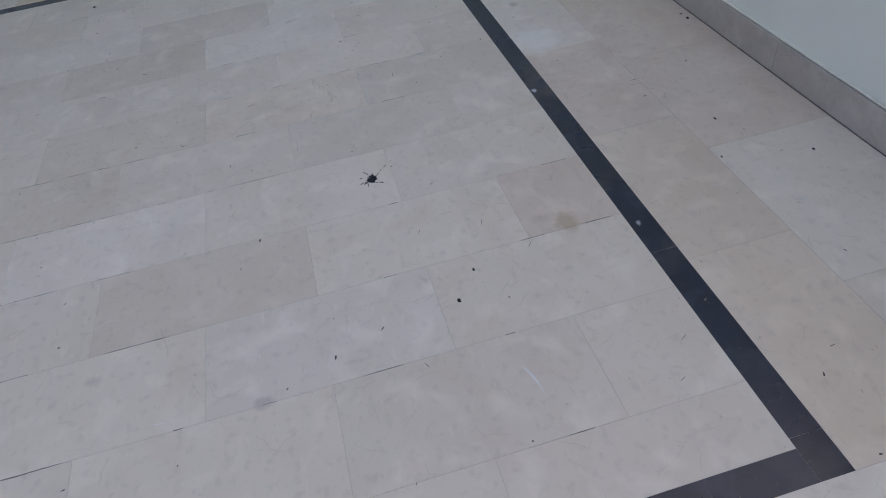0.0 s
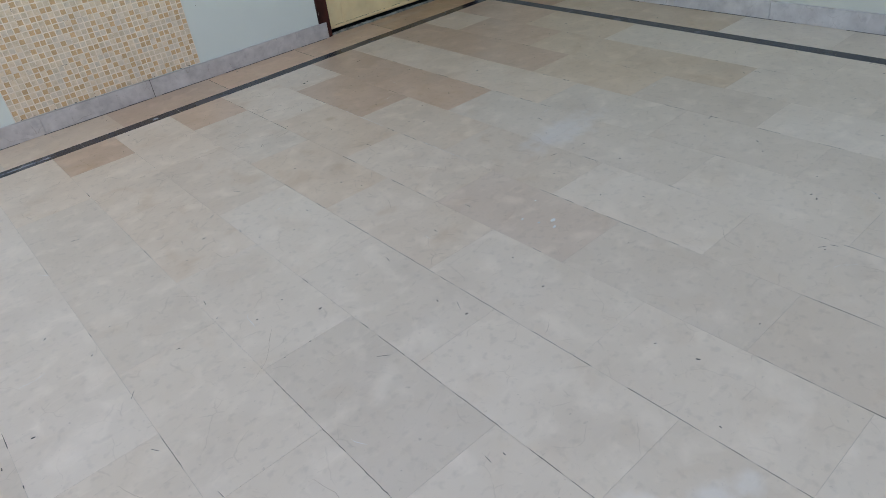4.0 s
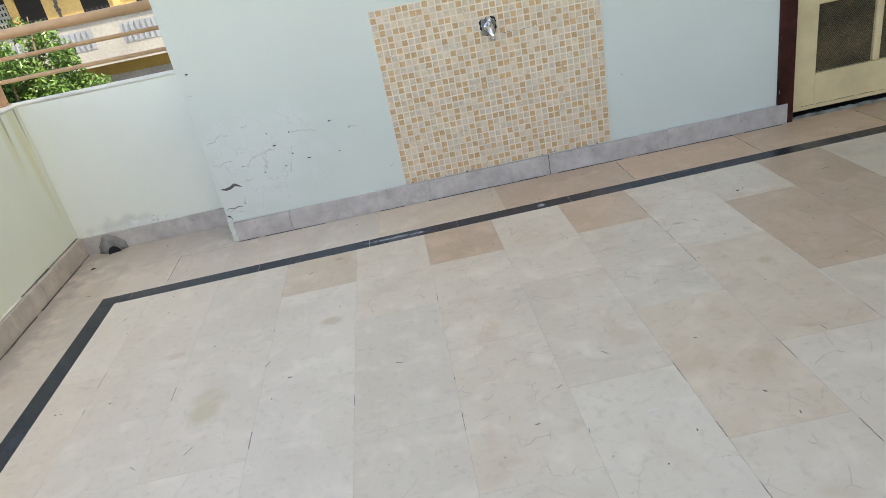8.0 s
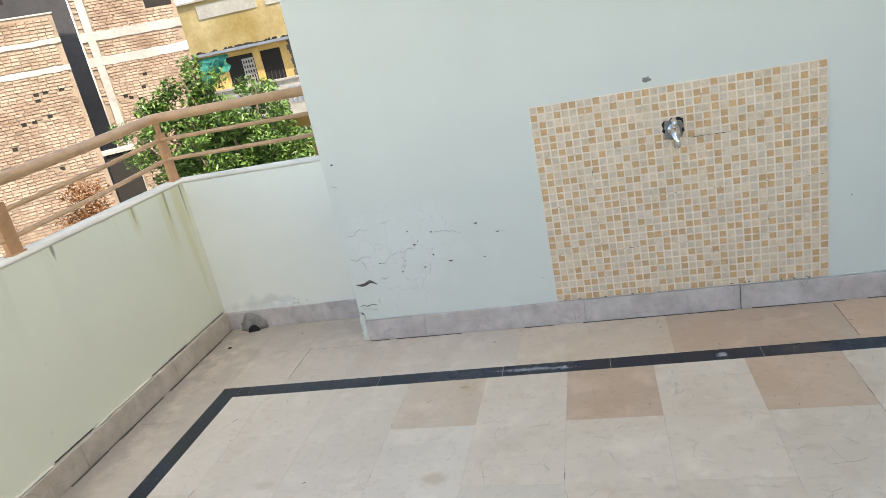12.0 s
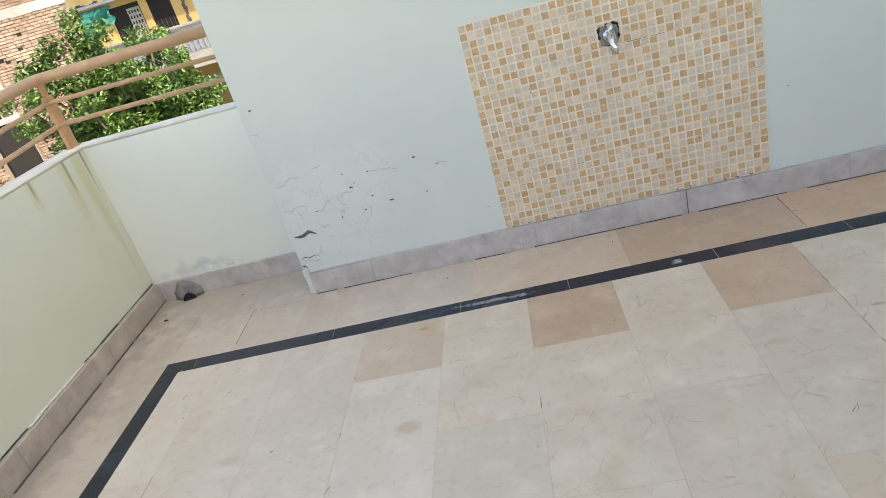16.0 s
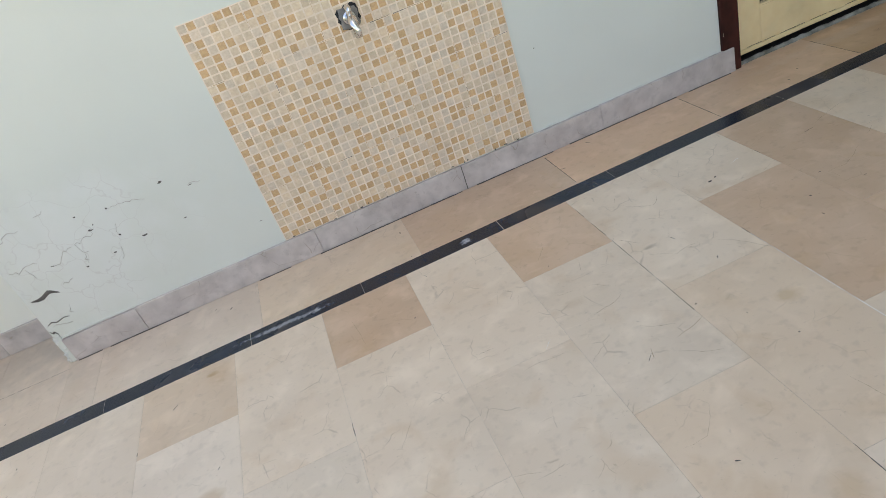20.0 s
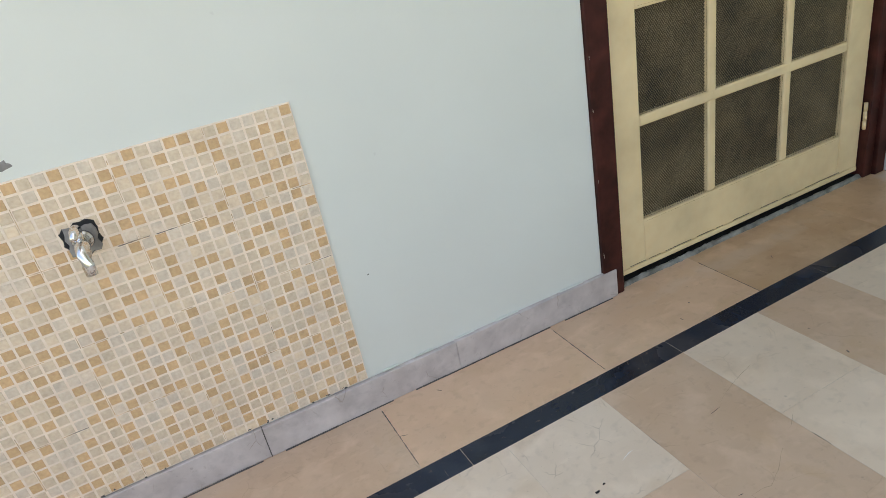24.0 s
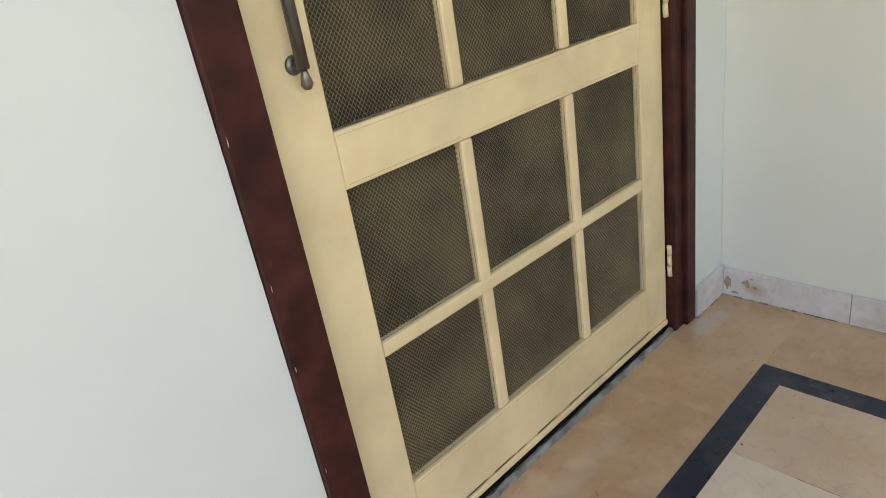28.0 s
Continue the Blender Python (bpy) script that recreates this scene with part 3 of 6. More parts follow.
foot = [(WEST - 0.132, SOUTH + 0.002), (WEST + 0.0012, SOUTH + 0.002), (WEST + 0.0012, RECESS - 0.0012), (-0.002, RECESS - 0.0012), (-0.002, RECESS + 0.132), (WEST - 0.132, RECESS + 0.132)]
low, top = [[bm.verts.new((x, y, z)) for x, y in foot] for z in (PAR_Z - 0.008, PAR_Z)]
bm.faces.new(low[::-1])
lid = bm.faces.new(top)
for k in range(6):
    bm.faces.new((low[k], low[(k + 1) % 6], top[(k + 1) % 6], top[k]))
bmesh.ops.bevel(bm, geom=list(lid.edges), offset=0.004, segments=2, affect="EDGES", profile=0.5)
part("cap_slab", bm, M_CAP, cap, smooth=True)

# added overhead slab, out of view, to darken the house side
wall("shade_slab_terrace", [(3.0, -4.09, 2.50, EAST - 0.001, -0.001, 2.62)], M_WALL, "unseen slab added overhead to shade the house side of the terrace")

# unseen room behind the door, its darkness put into the wall colour
wall("wall_room", [(DOOR_X0 - 0.3, 2.2, -0.3, DOOR_X1 + 0.3, 2.3, 2.6), (DOOR_X0 - 0.4, 0.361, -0.3, DOOR_X0 - 0.3, 2.2, 2.6), (DOOR_X1 + 0.3, 0.361, -0.3, DOOR_X1 + 0.4, 2.2, 2.6)], M_HOLE, "unseen walls of the room behind the door, coloured dark as unlit")
wall("ceiling_room", [(DOOR_X0 - 0.4, 0.361, 2.6, DOOR_X1 + 0.4, 2.3, 2.7)], M_HOLE, "unseen ceiling of the room behind the door, coloured dark as unlit")

# ---- floor: bed of grout, then every stone piece ----
bm = bmesh.new()
box_into(bm, WEST, SOUTH, -0.30, EAST2, 0, -0.0007)
box_into(bm, WEST, 0, -0.30, -0.001, RECESS, -0.0007)
box_into(bm, DOOR_X0 + 0.001, 0, -0.30, DOOR_X1 - 0.001, 0.36, -0.0007)
box_into(bm, DOOR_X0 - 0.3, 0.36, -0.30, DOOR_X1 + 0.3, 2.2, -0.0007)
floor = solid("floor", bm, M_GROUT, "terrace floor of cream and brown marble tiles with a black border strip", "floor", "structure")
TILE_MESHES = {}


def skew(x):
    """The border along the tiled wall closes in on the wall towards the door."""
    return -0.020 + 0.0129 * (x + 0.5)


def piece(name, x0, y0, x1, y1, material, gap=0.0003, drop=0.0):
    w, d = round(x1 - x0 - 2 * gap, 4), round(y1 - y0 - 2 * gap, 4)
    if w < 0.004 or d < 0.004:
        return None
    key = (w, d, material.name)
    if key not in TILE_MESHES:
        bm = bmesh.new()
        e = 0.0005
        lo = [bm.verts.new(c) for c in ((-w / 2, -d / 2, -0.0025), (w / 2, -d / 2, -0.0025), (w / 2, d / 2, -0.0025), (-w / 2, d / 2, -0.0025))]
        mid = [bm.verts.new((v.co.x, v.co.y, -e)) for v in lo]
        hi = [bm.verts.new((v.co.x * (1 - 2 * e / w), v.co.y * (1 - 2 * e / d), 0)) for v in lo]
        for a, b in ((lo, mid), (mid, hi)):
            for k in range(4):
                bm.faces.new((a[k], a[(k + 1) % 4], b[(k + 1) % 4], b[k]))
        bm.faces.new(hi)
        TILE_MESHES[key] = mesh_of(name, bm, material)
    ob = new(name, TILE_MESHES[key])
    ob.parent = floor
    ob.location = ((x0 + x1) / 2, (y0 + y1) / 2, -drop)
    return ob


COL0, ROW0, PITCH = 0.930, -0.405, 0.3085
SN_Y, SX_IN, NX_IN, EX_IN = -5.622, 0.446, -0.472, 4.033
STRIP = 0.076
L_, W_, T_, B_, D_, U_, C_ = M_LIGHT, M_WHITE, M_TAN, M_BROWN, M_DUSK, M_MID, M_CRACK
# columns counted from the one that starts at COL0; pieces counted from the border strip, the half piece of an even column being -1
TONES = {(-2, -1): M_FAWN, (0, -1): B_, (2, -1): B_, (4, -1): C_, (6, -1): M_CREAM, (8, -1): M_CREAM, (3, 0): C_, (5, 0): B_, (7, 0): B_, (9, 0): B_,
         (4, 0): B_, (6, 0): M_CREAM, (8, 0): B_, (3, 1): M_FAWN, (5, 1): B_, (7, 1): B_, (9, 1): T_, (2, 1): M_FAWN, (4, 1): M_CREAM, (6, 1): M_CREAM,
         (1, 0): C_, (2, 0): C_, (-1, 0): C_, (0, 0): C_, (0, 1): C_, (1, 1): C_, (-1, 1): L_, (8, 1): T_, (8, 2): T_, (9, 2): L_, (7, 2): T_,
         (2, 2): C_, (3, 2): C_, (4, 2): C_, (5, 2): L_, (6, 2): L_, (0, 2): L_, (1, 2): L_, (1, 3): L_, (2, 3): L_, (3, 3): M_ROSE, (4, 3): L_, (5, 3): U_, (6, 3): U_, (7, 3): D_, (8, 3): L_,
         (0, 3): U_, (-1, 3): L_, (1, 4): L_, (2, 4): L_, (3, 4): U_, (4, 4): U_, (5, 4): L_, (6, 4): U_, (7, 4): W_, (8, 4): U_,
         (0, 4): L_, (1, 5): L_, (2, 5): W_, (3, 5): D_, (4, 5): D_, (5, 5): L_, (6, 5): D_, (7, 5): W_, (8, 5): L_, (0, 5): L_, (-1, 5): L_,
         (0, 6): W_, (1, 6): D_, (2, 6): L_, (3, 6): U_, (4, 6): C_, (5, 6): L_, (6, 6): W_, (7, 6): U_, (8, 6): L_, (-1, 6): L_,
         (0, 7): L_, (1, 7): L_, (2, 7): L_, (3, 7): U_, (4, 7): U_, (5, 7): L_, (6, 7): U_, (7, 7): W_, (-1, 7): L_, (-1, 8): L_,
         (1, 8): M_ROSE, (3, 8): L_, (5, 8): L_, (7, 8): U_}
tone_rng = random.Random(5)
for c in range(-5, 10):
    x0, x1 = max(COL0 + c * PITCH, NX_IN), EX_IN if c == 9 else COL0 + (c + 1) * PITCH
    if x1 - x0 < 0.01:
        continue
    top = ROW0 + skew((x0 + x1) / 2) + 0.005
    cuts = [top] if c % 2 else [top, ROW0 - PITCH]
    if c % 2:
        cuts.append(ROW0 - 2 * PITCH)
    while cuts[-1] > SN_Y + 0.02:
        cuts.append(max(cuts[-1] - 2 * PITCH, SN_Y))
    for k, (a, b) in enumerate(zip(cuts, cuts[1:])):
        n = k if c % 2 else k - 1
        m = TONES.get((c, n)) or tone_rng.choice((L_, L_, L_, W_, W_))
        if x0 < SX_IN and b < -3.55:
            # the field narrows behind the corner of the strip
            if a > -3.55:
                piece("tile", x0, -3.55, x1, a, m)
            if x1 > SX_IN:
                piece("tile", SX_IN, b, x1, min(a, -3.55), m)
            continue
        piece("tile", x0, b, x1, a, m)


def strip(x0, y0, x1, y1, lengths):
    """A run of black border pieces."""
    along = x1 - x0 > y1 - y0
    start, end = (x0, x1) if along else (y0, y1)
    at, k = start, 0
    while at < end - 0.005:
        nxt = min(at + lengths[k % len(lengths)], end)
        if end - nxt < 0.05:
            nxt = end
        if along:
            piece("border_strip", at, y0, nxt, y1, M_STRIP)
        else:
            piece("border_strip", x0, at, x1, nxt, M_STRIP)
        at, k = nxt, k + 1


N0, N1 = ROW0, ROW0 + STRIP
cuts = [NX_IN - STRIP, NX_IN + 0.013, -0.41, 0.172, 0.681, 1.088, 1.614, 2.061, 2.78, 3.42, EX_IN + STRIP]
for a, b in zip(cuts, cuts[1:]):
    dy = skew((a + b) / 2)
    ob = piece("border_strip", a, N0 + dy, b, N1 + dy, M_STRIP, gap=0.0008, drop=-0.0005)
    ob.rotation_euler = (0, 0, 0.0129)
strip(EX_IN, SN_Y, EX_IN + STRIP, N0 + skew(EX_IN), (0.61, 0.61, 0.4))
part("joint_fill", box(EX_IN + 0.001, N0 + skew(EX_IN) - 0.006, -0.0006, EX_IN + STRIP - 0.001, N0 + skew(EX_IN) + 0.006, 0.0002), M_STRIP, floor, "black filler in the border corner")
strip(NX_IN - STRIP, -3.55, NX_IN, N0 - 0.020, (0.61, 0.55))
strip(NX_IN - STRIP, -3.55 - STRIP, SX_IN, -3.55, (0.61,))
strip(SX_IN - STRIP, SN_Y, SX_IN, -3.55 - STRIP, (0.61, 0.5))
strip(SX_IN - STRIP, SN_Y - STRIP, EX_IN + STRIP, SN_Y, (0.1, 0.59, 0.61, 0.56))


def edge_run(x0, y0, x1, y1, first, step, materials):
    """Edge pieces between the strip and a wall, cut along the longer side at first + k * step."""
    along = x1 - x0 > y1 - y0
    start, end = (x0, x1) if along else (y0, y1)
    cuts = [start] + [first + k * step for k in range(-20, 20) if start + 0.03 < first + k * step < end - 0.03] + [end]
    for k, (a, b) in enumerate(zip(cuts, cuts[1:])):
        m = materials[k % len(materials)]
        if along:
            piece("edge_tile", a, y0, b, y1, m)
        else:
            piece("edge_tile", x0, a, x1, b, m)


cuts = [NX_IN - STRIP, -0.265, -0.001, 0.125, 0.728, 1.323, 1.946, 2.560, 3.190, 3.810, EAST]
for (a, b), m in zip(zip(cuts, cuts[1:]), (M_EDGE, M_EDGE, M_EDGE, M_EDGE, M_FAWN, B_, M_HONEY, M_HONEY, M_AMBER, M_AMBER)):
    piece("edge_tile", a, N1 + skew((a + b) / 2) - 0.004, b, -0.05 if b < 0 else 0.0105 if a > 2.5 else -0.012, m)
edge_run(EX_IN + STRIP, STEP_Y, EAST, N1 + skew(4.1) - 0.004, -0.9, 0.61, (L_, T_, L_, W_, T_, T_, M_AMBER))
edge_run(EX_IN + STRIP, SOUTH, EAST2, STEP_Y, -4.7, 0.61, (L_, T_))
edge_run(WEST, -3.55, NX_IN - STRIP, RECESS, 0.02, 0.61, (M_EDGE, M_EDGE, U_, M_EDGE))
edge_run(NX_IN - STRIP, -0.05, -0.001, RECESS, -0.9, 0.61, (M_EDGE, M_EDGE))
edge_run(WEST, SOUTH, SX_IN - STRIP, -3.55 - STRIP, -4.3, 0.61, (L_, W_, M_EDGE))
edge_run(SX_IN - STRIP, -6.005, EX_IN + STRIP, SN_Y - STRIP, 2.245, 0.62, (M_CREAM, M_CREAM, M_ROSE, W_, L_, D_))
edge_run(SX_IN - STRIP, SOUTH, EX_IN + STRIP, -6.005, 1.42, 0.62, (L_, W_, M_ROSE, M_ROSE))
edge_run(WEST, -3.55 - STRIP, NX_IN - STRIP, -3.55, 9, 1, (L_,))

# skirting
skirt = thing("baseboard", "mauve-grey marble skirting along the walls", "baseboard", kind="structure")


def skirting(x0, y0, x1, y1, cuts=(), h=SKIRT_H, stone=M_SKIRT):
    along = abs(x1 - x0) > abs(y1 - y0)
    lo, hi = (min(x0, x1), max(x0, x1)) if along else (min(y0, y1), max(y0, y1))
    marks = [lo] + [c for c in sorted(cuts) if lo + 0.02 < c < hi - 0.02] + [hi]
    rnd = random.Random(int(lo * 100) + 7)
    for a, b in zip(marks, marks[1:]):
        g, out, up = 0.0004 if along else 0.0008, rnd.uniform(-0.001, 0.001), h + rnd.uniform(-0.002, 0.002)
        if along:
            bm = box(a + g, min(y0, y1) - (out if y1 > y0 else 0), 0.0003, b - g, max(y0, y1), up, 0.0015, 1)
        else:
            bm = box(min(x0, x1), a + g, 0.0003, max(x0, x1), b - g, up, 0.0015, 1)
        part("skirting_slab", bm, stone, skirt)


skirting(0.022, -SKIRT_T, 2.85, -0.0005, (0.30, 1.005, 1.617, 2.228))
part("open_joint", box(1.6155, -SKIRT_T - 0.0006, 0.0004, 1.6185, -0.001, SKIRT_H - 0.001), M_SCAR, skirt, "dark open joint between skirting slabs")
skirting(DOOR_X1 + 0.004, -SKIRT_T, EAST - 0.0005, -0.0005, h=0.108, stone=M_SKIRT_E)
skirting(EAST - SKIRT_T, STEP_Y, EAST - 0.0005, -SKIRT_T - 0.001, [-0.42 - 0.61 * k for k in range(8)], stone=M_SKIRT_E)
skirting(EAST, STEP_Y - SKIRT_T, EAST2 - SKIRT_T, STEP_Y - 0.0005)
skirting(EAST2 - SKIRT_T, SOUTH + 0.001, EAST2 - 0.0005, STEP_Y - SKIRT_T - 0.001, [-4.7, -5.3, -5.9])
skirting(-0.7, SOUTH + 0.0005, EAST2 - SKIRT_T, SOUTH + SKIRT_T, [-0.1 + 0.61 * k for k in range(8)], h=0.120, stone=M_SKIRT_S)
part("grime_joint", box(-0.7, SOUTH + SKIRT_T + 0.0003, 0.0003, EAST2 - SKIRT_T, SOUTH + SKIRT_T + 0.003, 0.0024), M_SCAR, skirt, "dark grime along the foot of the skirting")
part("mortar_bead", box(-0.7, SOUTH + 0.0005, 0.1215, EAST2 - SKIRT_T, SOUTH + 0.011, 0.127, 0.0015, 1), M_CAP, skirt, "cream paint line above the skirting")
skirting(WEST + 0.0005, SOUTH + SKIRT_T, WEST + 0.024, RECESS - SKIRT_T, [-0.25 - 0.61 * k for k in range(11)], stone=M_SKIRT_W)
skirting(WEST + 0.0005, RECESS - SKIRT_T, -0.0015, RECESS - 0.0005, (-0.3,), h=0.096)
rnd = random.Random(9)
x = 0.03
while x < 2.84:
    w = rnd.uniform(0.03, 0.16)
    if rnd.random() < (0.85 if x > 0.95 else 0.45):
        part("grime_joint", box(x, -SKIRT_T - rnd.uniform(0.0036, 0.0050), 0.0003, min(x + w, 2.85), -SKIRT_T - 0.0011, rnd.uniform(0.002, 0.0034)), M_SCAR, skirt)
    x += w
y = -0.03
while y > STEP_Y:
    w = rnd.uniform(0.03, 0.2)
    if rnd.random() < 0.6:
        part("grime_joint", box(EAST - SKIRT_T - 0.0030, y - w, 0.0003, EAST - SKIRT_T - 0.0005, y, 0.0020), M_SCAR, skirt)
    y -= w
x = 0.03
while x < 2.84:
    w = rnd.uniform(0.02, 0.12)
    if rnd.random() < 0.5 and not 0.88 < x < 1.95:
        part("mortar_bead", box(x, -rnd.uniform(0.006, 0.012), SKIRT_H + 0.0022, min(x + w, 2.85), -0.0003, SKIRT_H + rnd.uniform(0.004, 0.007), 0.001, 1), M_WALL_N, skirt)
    x += w
y = RECESS - SKIRT_T - 0.004
while y > SOUTH + 0.1:
    w = rnd.uniform(0.03, 0.22)
    if rnd.random() < 0.7:
        part("grime_joint", box(WEST + 0.0005, y - w, SKIRT_H + 0.002, WEST + rnd.uniform(0.003, 0.008), y, SKIRT_H + rnd.uniform(0.0035, 0.0075)), M_SCAR, skirt, "black grime along the top of the skirting")
    else:
        part("mortar_bead", box(WEST + 0.0005, y - w, SKIRT_H + 0.002, WEST + rnd.uniform(0.008, 0.018), y, SKIRT_H + rnd.uniform(0.005, 0.009), 0.001, 1), M_CAP, skirt, "cream mortar bead on the skirting")
    if rnd.random() < 0.75:
        part("grime_joint", box(WEST + 0.0245, y - w, 0.0004, WEST + rnd.uniform(0.027, 0.034), y, 0.0026), M_SCAR, skirt, "black grime along the foot of the skirting")
    y -= w + rnd.uniform(0, 0.015)

# ---- door ----
frame_ob = thing("door_frame", "dark red-brown painted wooden door frame", "door frame", kind="structure")
part("jamb", box(DOOR_X0 + 0.002, -0.012, 0.0, 2.882, 0.12, 2.155, 0.004), M_FRAME, frame_ob)
part("jamb", box(4.188, -0.012, 0.0, DOOR_X1 - 0.002, 0.12, 2.155, 0.004), M_FRAME, frame_ob)
part("inner_jamb", box(4.135, 0.002, 0.0, 4.1862, 0.12, 2.155, 0.004), M_FRAME, frame_ob)
part("head", box(2.8825, -0.012, 2.06, 4.1345, 0.12, 2.155, 0.004), M_FRAME, frame_ob)
part("stop", box(2.8825, 0.075, 0.0, 2.90, 0.12, 2.06, 0.002), M_FRAME, frame_ob)
part("stop", box(4.117, 0.075, 0.0, 4.1345, 0.12, 2.06, 0.002), M_FRAME, frame_ob)
chip_rng = random.Random(83)
for k in range(5):
    bm = blob(0, 0, 0, chip_rng.uniform(0.0008, 0.0013), chip_rng.uniform(0.005, 0.011), 0.0009, 8, 0.45, 640 + k)
    bmesh.ops.rotate(bm, verts=bm.verts[:], cent=(0, 0, 0), matrix=Matrix.Rotation(radians(90), 3, "X"))
    bmesh.ops.translate(bm, verts=bm.verts[:], vec=(2.8055, -0.0118, 0.16 + 0.21 * k + chip_rng.uniform(0, 0.1)))
    part("paint_chip", bm, M_HAIR, frame_ob, "pale chip in the brown paint")
threshold = thing("threshold", "dirty grey cement threshold under the door", "threshold", kind="structure")
# black strip paints the shade in the gap below the leaf
part("gap_shade", box(2.8825, 0.0355, 0.0, 4.1345, 0.11, 0.006), M_BLACK, threshold, "black strip painted as the shade in the gap under the door")
sill_rng = random.Random(51)
x = 2.884
while x < 4.13:
    w = min(sill_rng.uniform(0.18, 0.46), 4.1335 - x)
    bm = bmesh.new()
    rings = []
    steps = max(2, int(w / 0.012))
    for q in range(steps + 1):
        u = x + (w - 0.0012) * q / steps
        j = [sill_rng.gauss(0, 0.0014) for _ in range(4)]
        rings.append([bm.verts.new(c) for c in ((u, 0.009 + j[0], 0.0003), (u, 0.012 + j[1], 0.010 + j[1]), (u, 0.019 + j[2], 0.014 + j[2]), (u, 0.028 + j[3], 0.009 + j[0]), (u, 0.031 + j[3], 0.0003))])
    for a, b in zip(rings, rings[1:]):
        for q in range(5):
            bm.faces.new((a[q], b[q], b[(q + 1) % 5], a[(q + 1) % 5]))
    bm.faces.new(rings[0])
    bm.faces.new(rings[-1][::-1])
    bmesh.ops.recalc_face_normals(bm, faces=bm.faces[:])
    part("cement_strip", bm, M_SILL, threshold)
    x += w

door = thing("door_1", "closed cream-painted wooden door with meshed dark panes", "door", kind="structure")
LX0, LX1, LY0, LY1, LZ0, LZ1 = 2.892, 4.126, 0.030, 0.070, 0.032, 2.055
PX = [(3.015, 3.313), (3.350, 3.678), (3.713, 4.008)]
PZ = [(0.212, 0.542), (0.579, 0.906), (1.013, 1.345), (1.380, 1.700)]
part("stile", box(LX0, LY0, LZ0, PX[0][0], LY1, LZ1, 0.003), M_DOOR, door)
part("stile", box(PX[2][1], LY0, LZ0, LX1, LY1, LZ1, 0.003), M_DOOR, door)
for z0, z1 in ((LZ0, PZ[0][0]), (PZ[1][1], PZ[2][0]), (PZ[3][1], LZ1)):
    part("rail", box(PX[0][0] + 0.0003, LY0 + 0.001, z0, PX[2][1] - 0.0003, LY1, z1, 0.003), M_DOOR, door)
for z0, z1 in ((PZ[0][1], PZ[1][0]), (PZ[2][1], PZ[3][0])):
    part("glazing_bar", box(PX[0][0] + 0.0003, LY0 + 0.002, z0, PX[2][1] - 0.0003, LY1, z1, 0.007), M_DOOR, door)
for za, zb in ((PZ[0][0], PZ[1][1]), (PZ[2][0], PZ[3][1])):
    for i in (0, 1):
        part("glazing_bar", box(PX[i][1], LY0 + 0.003, za + 0.0003, PX[i + 1][0], LY1 - 0.001, zb - 0.0003, 0.007), M_DOOR, door)
part("weather_bar", box(LX0 + 0.01, LY0 - 0.010, LZ0 + 0.004, LX1 - 0.01, LY0 - 0.0005, LZ0 + 0.022, 0.003), M_DOOR, door, "cream drip bar with black grime")


grime_rng = random.Random(61)
for k in range(16):
    x = grime_rng.uniform(LX0 + 0.02, LX1 - 0.14)
    part("grime_line", box(x, LY0 - 0.0014, LZ0 + 0.0225, x + grime_rng.uniform(0.02, 0.12), LY0 - 0.0003, LZ0 + 0.0225 + grime_rng.uniform(0.0008, 0.0022)), M_SCAR, door, "dark grime above the drip bar")


def wire_net(x0, z0, x1, z1, y, pitch=0.0094, r=0.00054):
    """Diamond wire netting over a pane."""
    bm = bmesh.new()
    w, h = x1 - x0, z1 - z0
    slope = 1.25
    for sgn in (1, -1):
        k = -int(h / slope / pitch) - 1
        while k * pitch < w + h / slope:
            # a wire runs x = s + sgn * (z - z0) / slope
            s = k * pitch if sgn > 0 else k * pitch + 0.0
            lo, hi = 0.0, h
            if sgn > 0:
                lo, hi = max(lo, -s * slope), min(hi, (w - s) * slope)
                p, q = (s + lo / slope, lo), (s + hi / slope, hi)
            else:
                lo, hi = max(lo, (s - w) * slope), min(hi, s * slope)
                p, q = (s - lo / slope, lo), (s - hi / slope, hi)
            k += 1
            if hi - lo < 0.004:
                continue
            off = 0.0004 * sgn
            a = Vector((x0 + p[0], y + off, z0 + p[1]))
            b = Vector((x0 + q[0], y + off, z0 + q[1]))
            n = (b - a).normalized().cross(Vector((0, 1, 0))) * r
            f = Vector((0, -r, 0))
            va = [bm.verts.new(a + n), bm.verts.new(a + f), bm.verts.new(a - n)]
            vb = [bm.verts.new(b + n), bm.verts.new(b + f), bm.verts.new(b - n)]
            for i in (0, 1):
                bm.faces.new((va[i], va[i + 1], vb[i + 1], vb[i]))
    return bm


